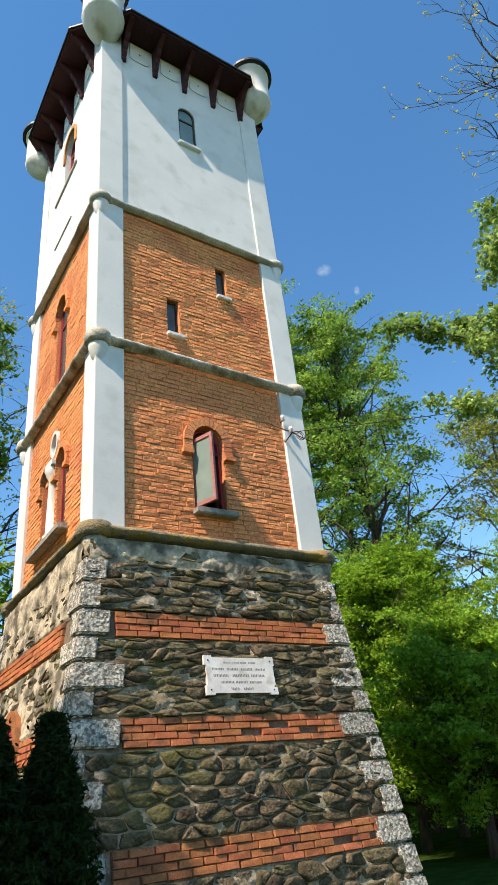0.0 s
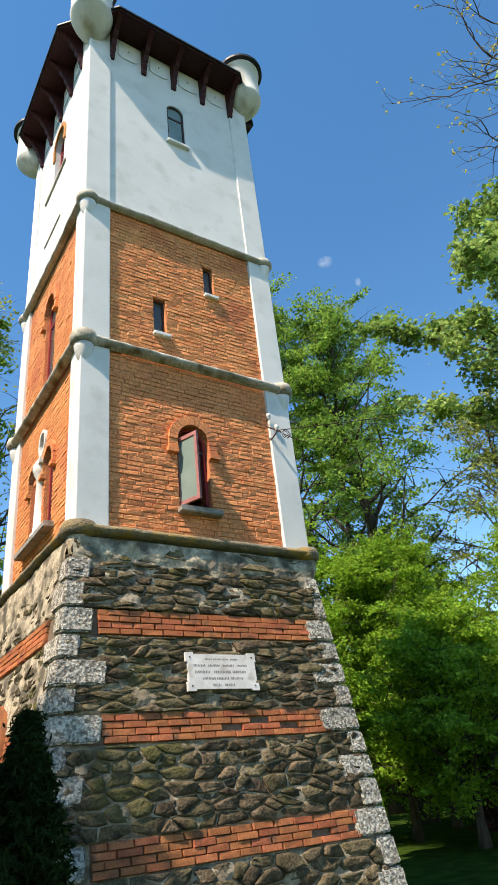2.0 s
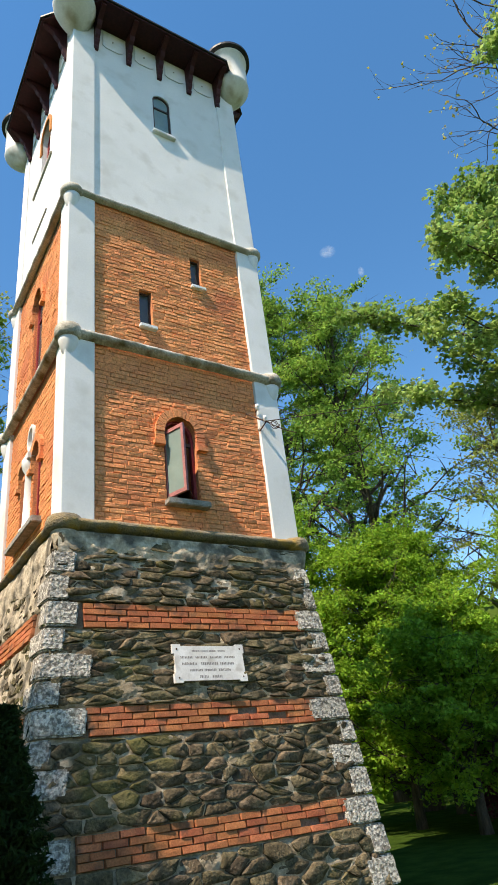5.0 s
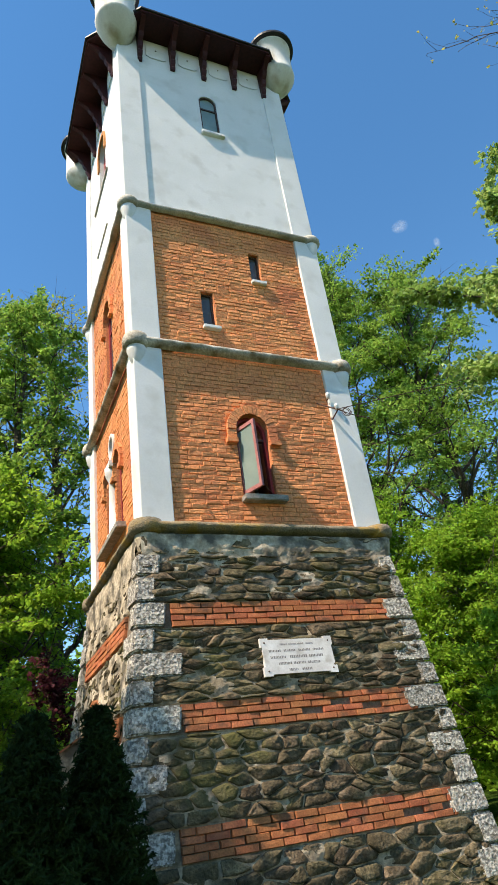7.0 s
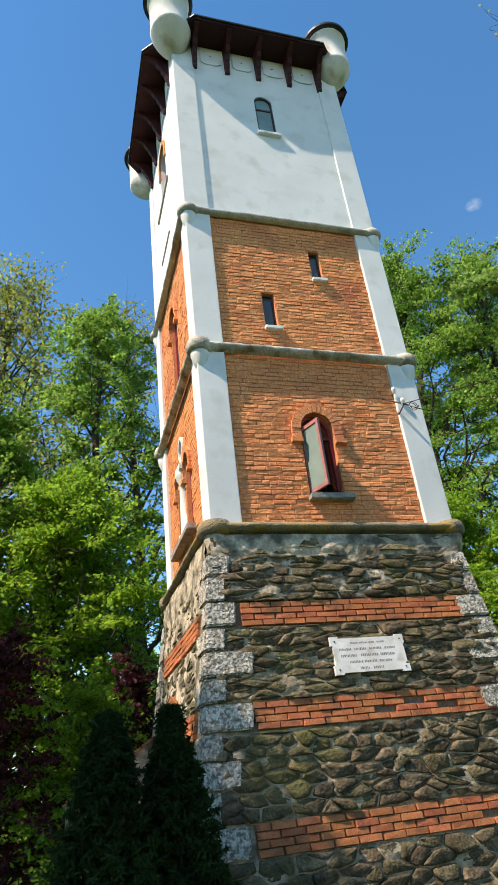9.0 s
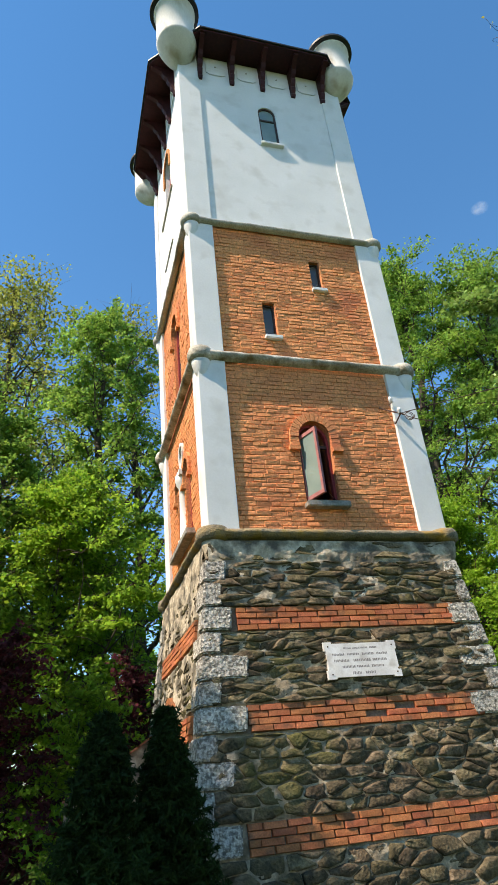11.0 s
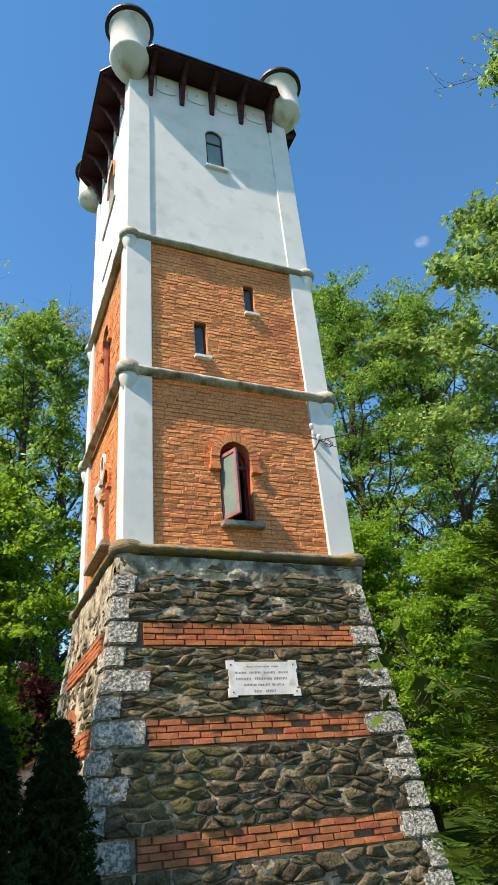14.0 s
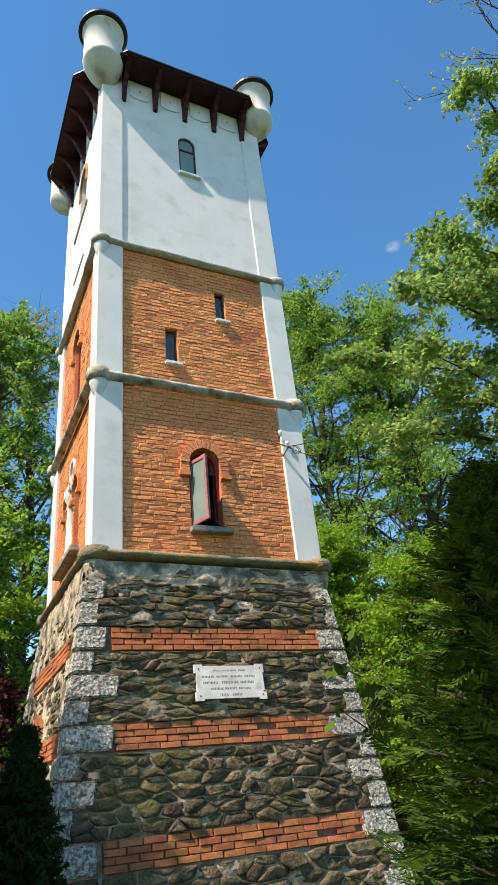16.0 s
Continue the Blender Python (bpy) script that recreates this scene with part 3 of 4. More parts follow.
# These two carry their shade in the foliage colour.
thuja(-2.84, -1.9, 2.68, 0.68, 44000, 0.055, LEAF_THUJA_SHADED, "cone-shaped thuja, shade put into its dark green", 51)
thuja(-3.42, -2.3, 2.62, 0.72, 40000, 0.055, LEAF_THUJA_SHADED, "slender thuja with one sunlit edge, shade put into its dark green", 52)
thuja(-2.02, -7.34, 2.84, 0.86, 6800, 0.03, LEAF_THUJA, "green cone-shaped thuja close beside the path", 53, fronds=True)
thuja(-1.35, -7.75, 2.7, 0.8, 4800, 0.03, LEAF_THUJA, "green cone-shaped thuja close beside the path", 54, fronds=True)
# Unseen trees to the west, added to shade the tower's foot and shrubs.
tree("park_tree", -11.9, -3.6, 14.5, 3.0, 5.5, 34000, 0.22, LEAF_FAR, FAR_LABEL, 63, 50, 1.0)
tree("park_tree", -12.0, 2.6, 15.6, 4.0, 4.5, 30000, 0.22, LEAF_FAR, FAR_LABEL, 64, 50, 1.0)


def maple(x, y, height, boughs, label, seed):
    """A maple whose long boughs overhang the lawn, with bunches of lobed leaves along every twig."""
    rng = random.Random(seed)
    root = thing("maple", (x, y, 0), label, "tree", "maples")
    bm = bmesh.new()
    stem = bent((x, y, -0.1), (x + 0.2, y + 0.1, height), rng, 0.08, 8)
    tube(bm, stem, [0.17 - 0.018 * i for i in range(9)], 9)
    pts = []
    for tip in boughs:
        tip = Vector(tip)
        k = max(1, min(7, int((tip.z - (tip - stem[0]).xy.length * 0.3) / height * 8)))
        line = bent(stem[k], tip, rng, 0.22, 9)
        tube(bm, line, [0.05 * (1 - 0.1 * j) for j in range(10)], 6)
        for j in range(3 if tip.z < 8 else 7, 10):
            for _ in range(5 if j < 9 else 6):
                way = Vector((rng.gauss(0, 1), rng.gauss(0, 1), rng.gauss(0.1, 0.55))).normalized()
                end = line[j] + way * rng.uniform(0.1, 0.33)
                tube(bm, [line[j], line[j].lerp(end, 0.6) + Vector((0, 0, 0.03)), end], [0.007, 0.005, 0.002], 3)
                for _ in range(rng.randrange(45, 95)):
                    g = rng.uniform(0.45, 1.1)
                    p = line[j].lerp(end, g)
                    pts.append((p.x + rng.gauss(0, 0.065), p.y + rng.gauss(0, 0.065), p.z + rng.gauss(-0.02, 0.045)))
    part("trunk", bm, BARK, root, "dark grey-brown bark", True)
    link_mesh("crown", leaf_mesh("crown", pts, 0.058, rng, "maple", flat=0.7), LEAF_MAPLE, root)


maple(3.4, -5.7, 9.6, ((0.25, -3.95, 6.15), (-0.1, -5.4, 5.9), (0.62, -4.0, 5.15), (0.45, -4.9, 5.6), (0.98, -5.1, 7.3), (0.75, -4.9, 6.6), (1.1, -4.5, 5.5), (1.0, -4.2, 6.2), (0.5, -5.4, 6.3),
                       (1.5, -5.4, 6.4), (1.7, -4.6, 7.0), (0.65, -6.3, 8.2), (0.8, -5.3, 6.9), (2.2, -5.0, 8.4), (1.6, -5.7, 8.0), (1.4, -5.0, 5.0), (4.6, -4.2, 7.2), (5.2, -6.0, 6.4), (4.2, -7.4, 7.6)),
      "maple in fresh pale green leaf overhanging the lawn", 61)


def twiggy(name, x, y, height, seed, label, boughs):
    """A nearly bare tree: curved boughs that fork into fine twigs, with buds."""
    rng = random.Random(seed)
    root = thing(name, (x, y, 0), label, "tree", "park trees")
    bm = bmesh.new()
    tube(bm, bent((x, y, -0.1), (x, y, height * 0.8), rng, 0.1, 6), [0.24, 0.2, 0.17, 0.14, 0.11, 0.08, 0.05], 9)
    buds = []

    def grow(start, way, length, radius, depth):
        pts, p, d = [start], start.copy(), way.normalized()
        for _ in range(5):
            d = (d + Vector((rng.gauss(0, 0.16), rng.gauss(0, 0.16), rng.gauss(0.03, 0.12)))).normalized()
            p = p + d * length / 5
            pts.append(p.copy())
        tube(bm, pts, [radius * (1 - 0.13 * k) for k in range(6)], 4 if depth else 5)
        if depth == 3:
            buds.append(pts[-1])
            return
        for k in range(1, 6):
            for _ in range(1 if depth < 2 else rng.choice((0, 1, 1))):
                side = Vector((rng.gauss(0, 1), rng.gauss(0, 1), rng.gauss(0.1, 0.6))).normalized()
                grow(pts[k], d * 0.9 + side * 0.75, length * rng.uniform(0.38, 0.6), max(0.006, radius * 0.5), depth + 1)

    for tip in boughs:
        z0 = tip[2] - 3.0
        start = Vector((x, y, z0))
        grow(start, Vector(tip) - start, (Vector(tip) - start).length * 0.8, 0.06, 0)
    part("trunk", bm, BARK, root, "dark bark and fine bare twigs", True)
    pts = [(p.x + rng.gauss(0, 0.05), p.y + rng.gauss(0, 0.05), p.z + rng.gauss(0, 0.05)) for p in buds for _ in range(5) if rng.random() < 0.5]
    link_mesh("bud_growth", leaf_mesh("bud_growth", pts, 0.09, rng), BUD, root, "small yellow-green buds")["kind"] = "stuff"


twiggy("budding_tree", 13.0, -4.6, 21.0, 62, "nearly bare tree with thin twigs and yellow buds", ((7.3, -3.8, 18.6), (7.9, -4.5, 17.6), (7.6, -3.2, 20.2), (8.6, -2.4, 21.2), (8.0, -4.0, 17.8)))

# woods behind the lawn
rng = random.Random(71)
bm = bmesh.new()
pts = []
for i in range(90):
    a = radians(rng.uniform(-25, 125))
    d = rng.uniform(40, 62)
    x, y = -4 + d * math.cos(a), -8 + d * math.sin(a)
    g = 0.6 + max(0.0, math.hypot(x, y) - 20) * 0.004
    h = rng.uniform(7, 13)
    tube(bm, bent((x, y, g - 0.8), (x + rng.gauss(0, 0.6), y, g + h * 0.8), rng, 0.1, 4), [0.2, 0.17, 0.13, 0.1, 0.04], 6)
    for _ in range(48):
        c = (x + rng.gauss(0, 2.2), y + rng.gauss(0, 2.2), g - 0.4 + rng.random() ** 1.3 * h)
        pts += [(c[0] + rng.gauss(0, 0.5), c[1] + rng.gauss(0, 0.5), c[2] + rng.gauss(0, 0.35)) for _ in range(24)]
woods = thing("far_woods", (10, 40, 0), "dense green woods behind the lawn", "woods", "", "stuff")
part("trunks", bm, BARK, woods)
link_mesh("foliage", leaf_mesh("foliage", pts, 0.6, rng), LEAF_LOW, woods)


# sapling beside the thujas
sapling = thing("sapling", (-2.0, -6.2, 0), "thin sapling with a few large dark green leaves", "shrub")
rng = random.Random(72)
bm = bmesh.new()
tube(bm, [(-1.78, -6.85, -0.05), (-1.8, -6.83, 1.2), (-1.88, -6.66, 1.9), (-1.98, -6.45, 2.16), (-2.06, -6.36, 2.32)], [0.006, 0.005, 0.003, 0.0025, 0.002], 6)
pts = []
for k in range(10):
    z = rng.uniform(2.0, 2.38)
    e = (-2.04 + rng.gauss(0, 0.09), -6.38 + rng.gauss(0, 0.08), z + 0.02)
    tube(bm, [(-2.02, -6.36, z - 0.06), e], [0.004, 0.002], 4)
    pts += [e, (e[0] + rng.gauss(0, 0.04), e[1] + rng.gauss(0, 0.04), e[2] - 0.06)]
part("stem", bm, BARK, sapling)
for k, p in enumerate(pts):
    link_mesh("leaf", leaf_mesh("leaf", [p], 0.07, rng, "maple"), LEAF_THUJA, sapling)

# small cloud
cm = bpy.data.materials.new("thin_cloud")
cm.use_nodes = True
ct = cm.node_tree
cb = ct.nodes["Principled BSDF"]
cb.inputs["Base Color"].default_value, cb.inputs["Roughness"].default_value = (0.8, 0.82, 0.85, 1), 1.0
cb.inputs["Specular IOR Level"].default_value = 0.0
# Emission stands in for sunlight on the cloud's near side.
cb.inputs["Emission Color"].default_value, cb.inputs["Emission Strength"].default_value = (0.75, 0.83, 0.95, 1), 0.55
co = ct.nodes.new("ShaderNodeTexCoord")
cn = ct.nodes.new("ShaderNodeTexNoise")
cn.inputs["Scale"].default_value, cn.inputs["Detail"].default_value = 3.0, 6.0
cg = ct.nodes.new("ShaderNodeTexGradient")
cg.gradient_type = "SPHERICAL"
cmap = ct.nodes.new("ShaderNodeMapping")
cmap.inputs["Location"].default_value, cmap.inputs["Scale"].default_value = (-1.0, -1.0, 0.0), (2, 2, 0)
cmul = ct.nodes.new("ShaderNodeMath")
cmul.operation = "MULTIPLY"
cr = ct.nodes.new("ShaderNodeMapRange")
cr.inputs[1].default_value, cr.inputs[2].default_value, cr.inputs[4].default_value = 0.06, 0.5, 0.32
for a, b in ((co.outputs["Generated"], cmap.inputs[0]), (cmap.outputs[0], cg.inputs[0]), (co.outputs["Generated"], cn.inputs["Vector"]), (cg.outputs["Fac"], cmul.inputs[0]),
             (cn.outputs["Fac"], cmul.inputs[1]), (cmul.outputs[0], cr.inputs[0]), (cr.outputs[0], cb.inputs["Alpha"])):
    ct.links.new(a, b)
for way, wide, high in (((0.531, 0.506, 0.68), 40, 30), ((0.578, 0.494, 0.65), 16, 24)):
    at = Vector(way).normalized() * 1400
    me = bpy.data.meshes.new("cloud")
    me.from_pydata([(-wide / 2, -high / 2, 0), (wide / 2, -high / 2, 0), (wide / 2, high / 2, 0), (-wide / 2, high / 2, 0)], [], [(0, 1, 2, 3)])
    c = link_mesh("cloud", me, cm)
    c.matrix_basis = look(at, at * 2)
    tagged(c, "small thin white cloud in the blue sky", "cloud", "clouds", "structure")


# ---- windows, sills and doors of the tower ----
def inset(poly, c, k):
    return [(c[0] + (u - c[0]) * k[0], c[1] + (v - c[1]) * k[1]) for u, v in poly]


def framed(w, place, depth, frame_mat, pane_mat, label, wide=0.05, transom=None, pane_label=""):
    """An arched window: frame in the reveal, pane, transom bar."""
    u0, u1, v0, sp, top = w
    o, i = arch(u0, u1, v0, sp, top), arch(u0 + wide, u1 - wide, v0 + wide, sp, top - wide)
    win = part("window_frame", ring_prism(bmesh.new(), o, i, place, -depth, -depth - 0.07), frame_mat, tower, label)
    part("pane", prism(bmesh.new(), i, place, -depth - 0.03, -depth - 0.036), pane_mat, win, pane_label)
    if transom:
        part("transom", prism(bmesh.new(), rect(u0 + wide, u1 - wide, transom, transom + 0.045), place, -depth - 0.01, -depth - 0.06), frame_mat, win)
    return win


def sill(u0, u1, v0, v1, place, d0, d1, mat, parent=None, label="stone window sill"):
    bm = prism(bmesh.new(), rect(u0, u1, v0, v1), place, d0, d1)
    bmesh.ops.bevel(bm, geom=list(bm.edges), offset=0.012, segments=2, affect="EDGES")
    return part("window_sill", bm, mat, parent or tower, label)


# open casement window
u0, u1, v0, sp, top = W1
fr = part("window_frame", ring_prism(bmesh.new(), arch(*W1), arch(u0 + 0.045, u1 - 0.045, v0 + 0.04, sp, top - 0.045), front, -0.14, -0.22), RED_WOOD, tower, "red-painted arched window frame")
part("transom", prism(bmesh.new(), rect(u0 + 0.045, u1 - 0.045, 6.6, 6.65), front, -0.15, -0.2), DARK_WOOD, fr)
TH = radians(70)


def swung(u, v, d):
    """Depth and width of a leaf hinged at the frame's edge and opened outwards."""
    a = u - (u0 + 0.03)
    return front(u0 + 0.03 + a * math.cos(TH) + d * math.sin(TH), v, -0.13 + a * math.sin(TH) - d * math.cos(TH))


leaf_o, leaf_i = rect(u0 + 0.03, u0 + 0.46, 5.63, 6.76), rect(u0 + 0.08, u0 + 0.41, 5.69, 6.7)
casement = part("casement", ring_prism(bmesh.new(), leaf_o, leaf_i, swung, -0.02, 0.02), GREY_WOOD, fr, "faded wooden casement swung open outwards")
part("pane", prism(bmesh.new(), leaf_i, swung, -0.003, 0.003), PANE_PALE, fr, "glass with a pale sky reflection in its colour")
part("stay", tube(bmesh.new(), [front(u1 - 0.03, 5.66, -0.1), front(-0.02, 5.66, 0.18)], [0.006, 0.006], 6), IRON, fr)
sill(-0.32, 0.38, 5.49, 5.585, front, -0.2, 0.09, SILL_STONE)

for s in SLITS:
    a, b, c, e = s
    fr = part("window_frame", ring_prism(bmesh.new(), rect(*s), rect(a + 0.025, b - 0.025, c + 0.03, e - 0.03), front, -0.13, -0.19), DARK_WOOD, tower, "dark frame of a slit window")
    part("pane", prism(bmesh.new(), rect(a + 0.025, b - 0.025, c + 0.03, e - 0.03), front, -0.16, -0.166), DARK_GLASS, fr)
    sill(a - 0.03, b + 0.06, c - 0.09, c - 0.015, front, -0.2, 0.02, RENDER_WHITE, None, "small white sill")
framed(WT, front, 0.06, DARK_WOOD, PANE_PALE, "dark frame of an arched attic window", 0.035, 14.72, "pale blue-green glass")
sill(WT[0] - 0.05, WT[1] + 0.06, 13.82, 13.9, front, -0.1, 0.05, RENDER_WHITE, None, "white rendered sill")

for w in LANCETS:
    framed(w, west, 0.13, RED_WOOD, DARK_GLASS, "red frame of a narrow lancet window", 0.04)
sill(-2.72, -1.12, 5.5, 5.6, west, -0.2, 0.1, SILL_STONE)
col = part("column", lathe(bmesh.new(), [(0.14, 5.6), (0.14, 5.66), (0.1, 5.7), (0.09, 6.2), (0.085, 6.62), (0.13, 6.7), (0.15, 6.78), (0.15, 6.86)], X0 + 0.06, 1.91, 18), RENDER_WHITE, tower, "white column between twin lancets", True)
part("capital", prism(bmesh.new(), rect(-2.1, -1.72, 6.84, 6.94), west, -0.1, 0.05), RENDER_WHITE, col)
part("pane", prism(bmesh.new(), lens(-1.91, 7.3, 0.2), west, -0.2, -0.21), DARK_GLASS, tower, "dark lens-shaped light")
part("oculus_trim", ring_prism(bmesh.new(), lens(-1.91, 7.3, 0.25), lens(-1.91, 7.3, 0.19), west, -0.1, -0.02), RENDER_WHITE, tower, "white lens-shaped surround")
framed(W2, west, 0.12, RED_WOOD, DARK_GLASS, "red frame of a tall arched window", 0.06, 9.9)
framed(W3, west, 0.15, RED_WOOD, DARK_GLASS, "red frame of an arched attic window", 0.05, 14.9)
a = arch(W3[0], W3[1], 14.72, W3[3], W3[4])[1:]
b = arch(W3[0] - 0.09, W3[1] + 0.09, 14.72, W3[3], W3[4] + 0.09)[1:]
part("arch_trim", ring_prism(bmesh.new(), b + [(W3[0] - 0.09, 14.72)], a + [(W3[0], 14.72)], west, -0.05, 0.0, False), ORANGE_TRIM, tower, "orange brick arch over an attic window")
sill(-2.8, -1.4, 13.82, 13.9, west, -0.05, 0.0, CORNICE_TAN, None, "thin weathered ledge")
sill(-2.65, -1.6, 12.38, 12.42, west, -0.05, -0.01, CORNICE_TAN, None, "thin weathered ledge")


def west_low(u, v, d):
    return west(u, v, d + batter(v) - 0.04)


def pointed(c, half, v0, spring, top, k=8):
    left = [(c - half * math.cos(math.pi / 2 * i / k) , spring + (top - spring) * math.sin(math.pi / 2 * i / k)) for i in range(k + 1)]
    right = [(2 * c - u, v) for u, v in left[::-1][1:]]
    return [(c - half, v0)] + left + right + [(c + half, v0)]


door_o, door_i = pointed(-2.1, 0.62, 0.0, 2.35, 3.2), pointed(-2.1, 0.48, 0.0, 2.32, 3.02)
trim = part("door_surround", ring_prism(bmesh.new(), door_o, door_i, west_low, -0.05, 0.09, False), BAND, tower, "red brick surround of the base door")
part("door", prism(bmesh.new(), door_i, west_low, 0.0, 0.03), RED_WOOD, trim, "dark red wooden door")

# marble plaque on the stone base
PL = ((-0.495, 0.545), (2.975, 3.45))


def on_base(u, v, d):
    return Vector((u, Y0 - batter(v) - d, v))


plaque = thing("plaque", (0.02, -0.3, 3.2), "white marble memorial plaque with notched corners on rubble stone", "plaque")
(pa, pb), (pc, pd) = PL
e, g = 0.115, 0.022
outline = [(pa, pc), (pa + e, pc), (pa + e, pc + g), (pb - e, pc + g), (pb - e, pc), (pb, pc), (pb, pc + e), (pb - g, pc + e), (pb - g, pd - e), (pb, pd - e), (pb, pd),
           (pb - e, pd), (pb - e, pd - g), (pa + e, pd - g), (pa + e, pd), (pa, pd), (pa, pd - e), (pa + g, pd - e), (pa + g, pc + e), (pa, pc + e)]
part("slab", prism(bmesh.new(), outline, on_base, 0.0, 0.05), MARBLE, plaque)
for u in (pa + 0.06, pb - 0.06):
    for v in (pc + 0.06, pd - 0.06):
        part("screw", prism(bmesh.new(), [(u + 0.011 * math.cos(k), v + 0.011 * math.sin(k)) for k in range(6)], on_base, 0.05, 0.057), IRON, plaque)
rng = random.Random(5)
bm = bmesh.new()
for row, (width, h, words) in enumerate(((0.5, 0.026, 4), (0.84, 0.036, 4), (0.82, 0.04, 3), (0.62, 0.036, 3), (0.36, 0.04, 2))):
    v = pd - 0.085 - row * 0.08
    for k in range(words):
        u = 0.03 - width / 2 + k * width / words
        end = u + width / words * rng.uniform(0.8, 0.96)
        while u + h * 0.5 < end:
            g = h * rng.uniform(0.22, 0.55)
            prism(bm, rect(u, u + g, v - h * 0.42, v + h * rng.choice((0.28, 0.42, 0.42))), on_base, 0.05, 0.0512)
            u += g + h * 0.2
part("writing", bm, INK, plaque, "faded engraved writing")["kind"] = "stuff"

# wire bracket with insulators
bracket = thing("wire_bracket", (1.45, -0.05, 7.2), "rusty iron wire bracket with white insulators on a pilaster", "bracket")
part("arm", tube(bmesh.new(), [(1.3, 0.06, 7.4), (1.42, -0.1, 7.24), (1.5, -0.22, 7.14), (1.56, -0.24, 7.1)], [0.014] * 4, 7), IRON, bracket)
part("stay", tube(bmesh.new(), [(1.5, 0.0, 7.06), (1.5, -0.22, 7.13)], [0.011] * 2, 7), IRON, bracket)
for x, y, z in ((1.47, -0.06, 7.5), (1.5, -0.2, 7.2)):
    part("insulator", lathe(bmesh.new(), [(0.015, z - 0.06), (0.035, z - 0.05), (0.03, z - 0.01), (0.04, z), (0.035, z + 0.04), (0.015, z + 0.06)], x, y, 12), PORCELAIN, bracket, "white porcelain insulator", True)
part("pin", tube(bmesh.new(), [(1.47, 0.02, 7.44), (1.47, -0.06, 7.45)], [0.01] * 2, 6), IRON, bracket)
loop = [(1.62 + 0.075 * math.cos(k * 0.55), -0.25 - 0.01 * k * 0.3, 7.06 + 0.075 * math.sin(k * 0.55)) for k in range(24)]
part("wire_coil", tube(bmesh.new(), loop, [0.006] * len(loop), 5), IRON, bracket)
for a, b, sag in (((1.5, -0.22, 7.14), (24.0, -1.0, 17.0), 0.9), ((1.58, -0.25, 7.08), (1.95, -0.42, 6.9), 0.02)):
    a, b = Vector(a), Vector(b)
    pts = [a.lerp(b, i / 24) - Vector((0, 0, sag * math.sin(math.pi * i / 24))) for i in range(25)]
    w = part("overhead_wire", tube(bmesh.new(), pts, [0.008] * 25, 5), IRON, None)
    tagged(w, "thin dark overhead wire running from the tower's bracket", "wire")

# low garden wall behind the tower
wall = thing("garden_wall", (-2.7, 3.5, 0), "low grey garden wall with an old tile coping", "wall")
bm = bmesh.new()
lo = [bm.verts.new(p) for p in ((-3.6, 3.4, -0.1), (-2.1, 3.4, -0.1), (-2.1, 3.65, -0.1), (-3.6, 3.65, -0.1))]
hi = [bm.verts.new(p) for p in ((-3.6, 3.4, 1.95), (-2.1, 3.4, 2.85), (-2.1, 3.65, 2.85), (-3.6, 3.65, 1.95))]
bm.faces.new(hi)
for k in range(4):
    bm.faces.new((lo[k], lo[(k + 1) % 4], hi[(k + 1) % 4], hi[k]))
part("wall_body", bm, SMEAR, wall)
for i in range(8):
    x = -3.6 + i * 0.19
    z = 1.95 + (x + 3.6) * 0.6
    bm = bmesh.new()
    pts = [(x - 0.02, z - 0.012), (x + 0.21, z + 0.126), (x + 0.2, z + 0.156), (x - 0.03, z + 0.018)]
    prism(bm, pts, lambda u, v, d: Vector((u, d, v)), 3.33, 3.72)
    part("tile", bm, TILE, wall)


# ---- masonry pieces ----
def piece_matrix(place, u, v, d, tilt=0.0, roll=0.0):
    o = place(u, v, d)
    du = (place(u + 1, v, d) - place(u, v, d)).normalized()
    inward = (place(u, v, d - 1) - place(u, v, d)).normalized()
    m = Matrix.Identity(4)
    m.col[0][:3], m.col[1][:3], m.col[2][:3], m.col[3][:3] = du, inward, (0, 0, 1), o
    return m @ Matrix.Rotation(-tilt, 4, "X") @ Matrix.Rotation(roll, 4, "Y")


def brick_mesh(name, w, h, proud, rng, rough=0.006, bevel=0.012):
    j = lambda s: rng.uniform(-s, s)
    back = [(x * w / 2, 0.03, z * h / 2) for x, z in ((-1, -1), (1, -1), (1, 1), (-1, 1))]
    rim = [(x * w / 2 + j(rough), -proud * 0.55, z * h / 2 + j(rough * 0.6)) for x, z in ((-1, -1), (1, -1), (1, 1), (-1, 1))]
    face = [(x * (w / 2 - bevel) + j(rough), -proud + j(rough * 0.8), z * (h / 2 - bevel * 0.8) + j(rough * 0.6)) for x, z in ((-1, -1), (1, -1), (1, 1), (-1, 1))]
    v = back + rim + face
    f = [(8, 9, 10, 11)] + [(a + i, a + (i + 1) % 4, a + 4 + (i + 1) % 4, a + 4 + i) for a in (0, 4) for i in range(4)]
    me = bpy.data.meshes.new(name)
    me.from_pydata(v, [], f)
    return me


def joined(name, items, mat, parent, label=""):
    """Many pieces as one mesh: items are (mesh, matrix)."""
    verts, faces, k = [], [], 0
    for me, m in items:
        co = np.empty(len(me.vertices) * 3)
        me.vertices.foreach_get("co", co)
        co = co.reshape(-1, 3)
        mm = np.array(m)
        verts.append(co @ mm[:3, :3].T + mm[:3, 3])
        faces += [tuple(k + i for i in p.vertices) for p in me.polygons]
        k += len(co)
    me = bpy.data.meshes.new(name)
    me.from_pydata(np.concatenate(verts).tolist(), [], faces)
    ob = link_mesh(name, me, mat, parent, label)
    ob["kind"] = "stuff"
    return ob


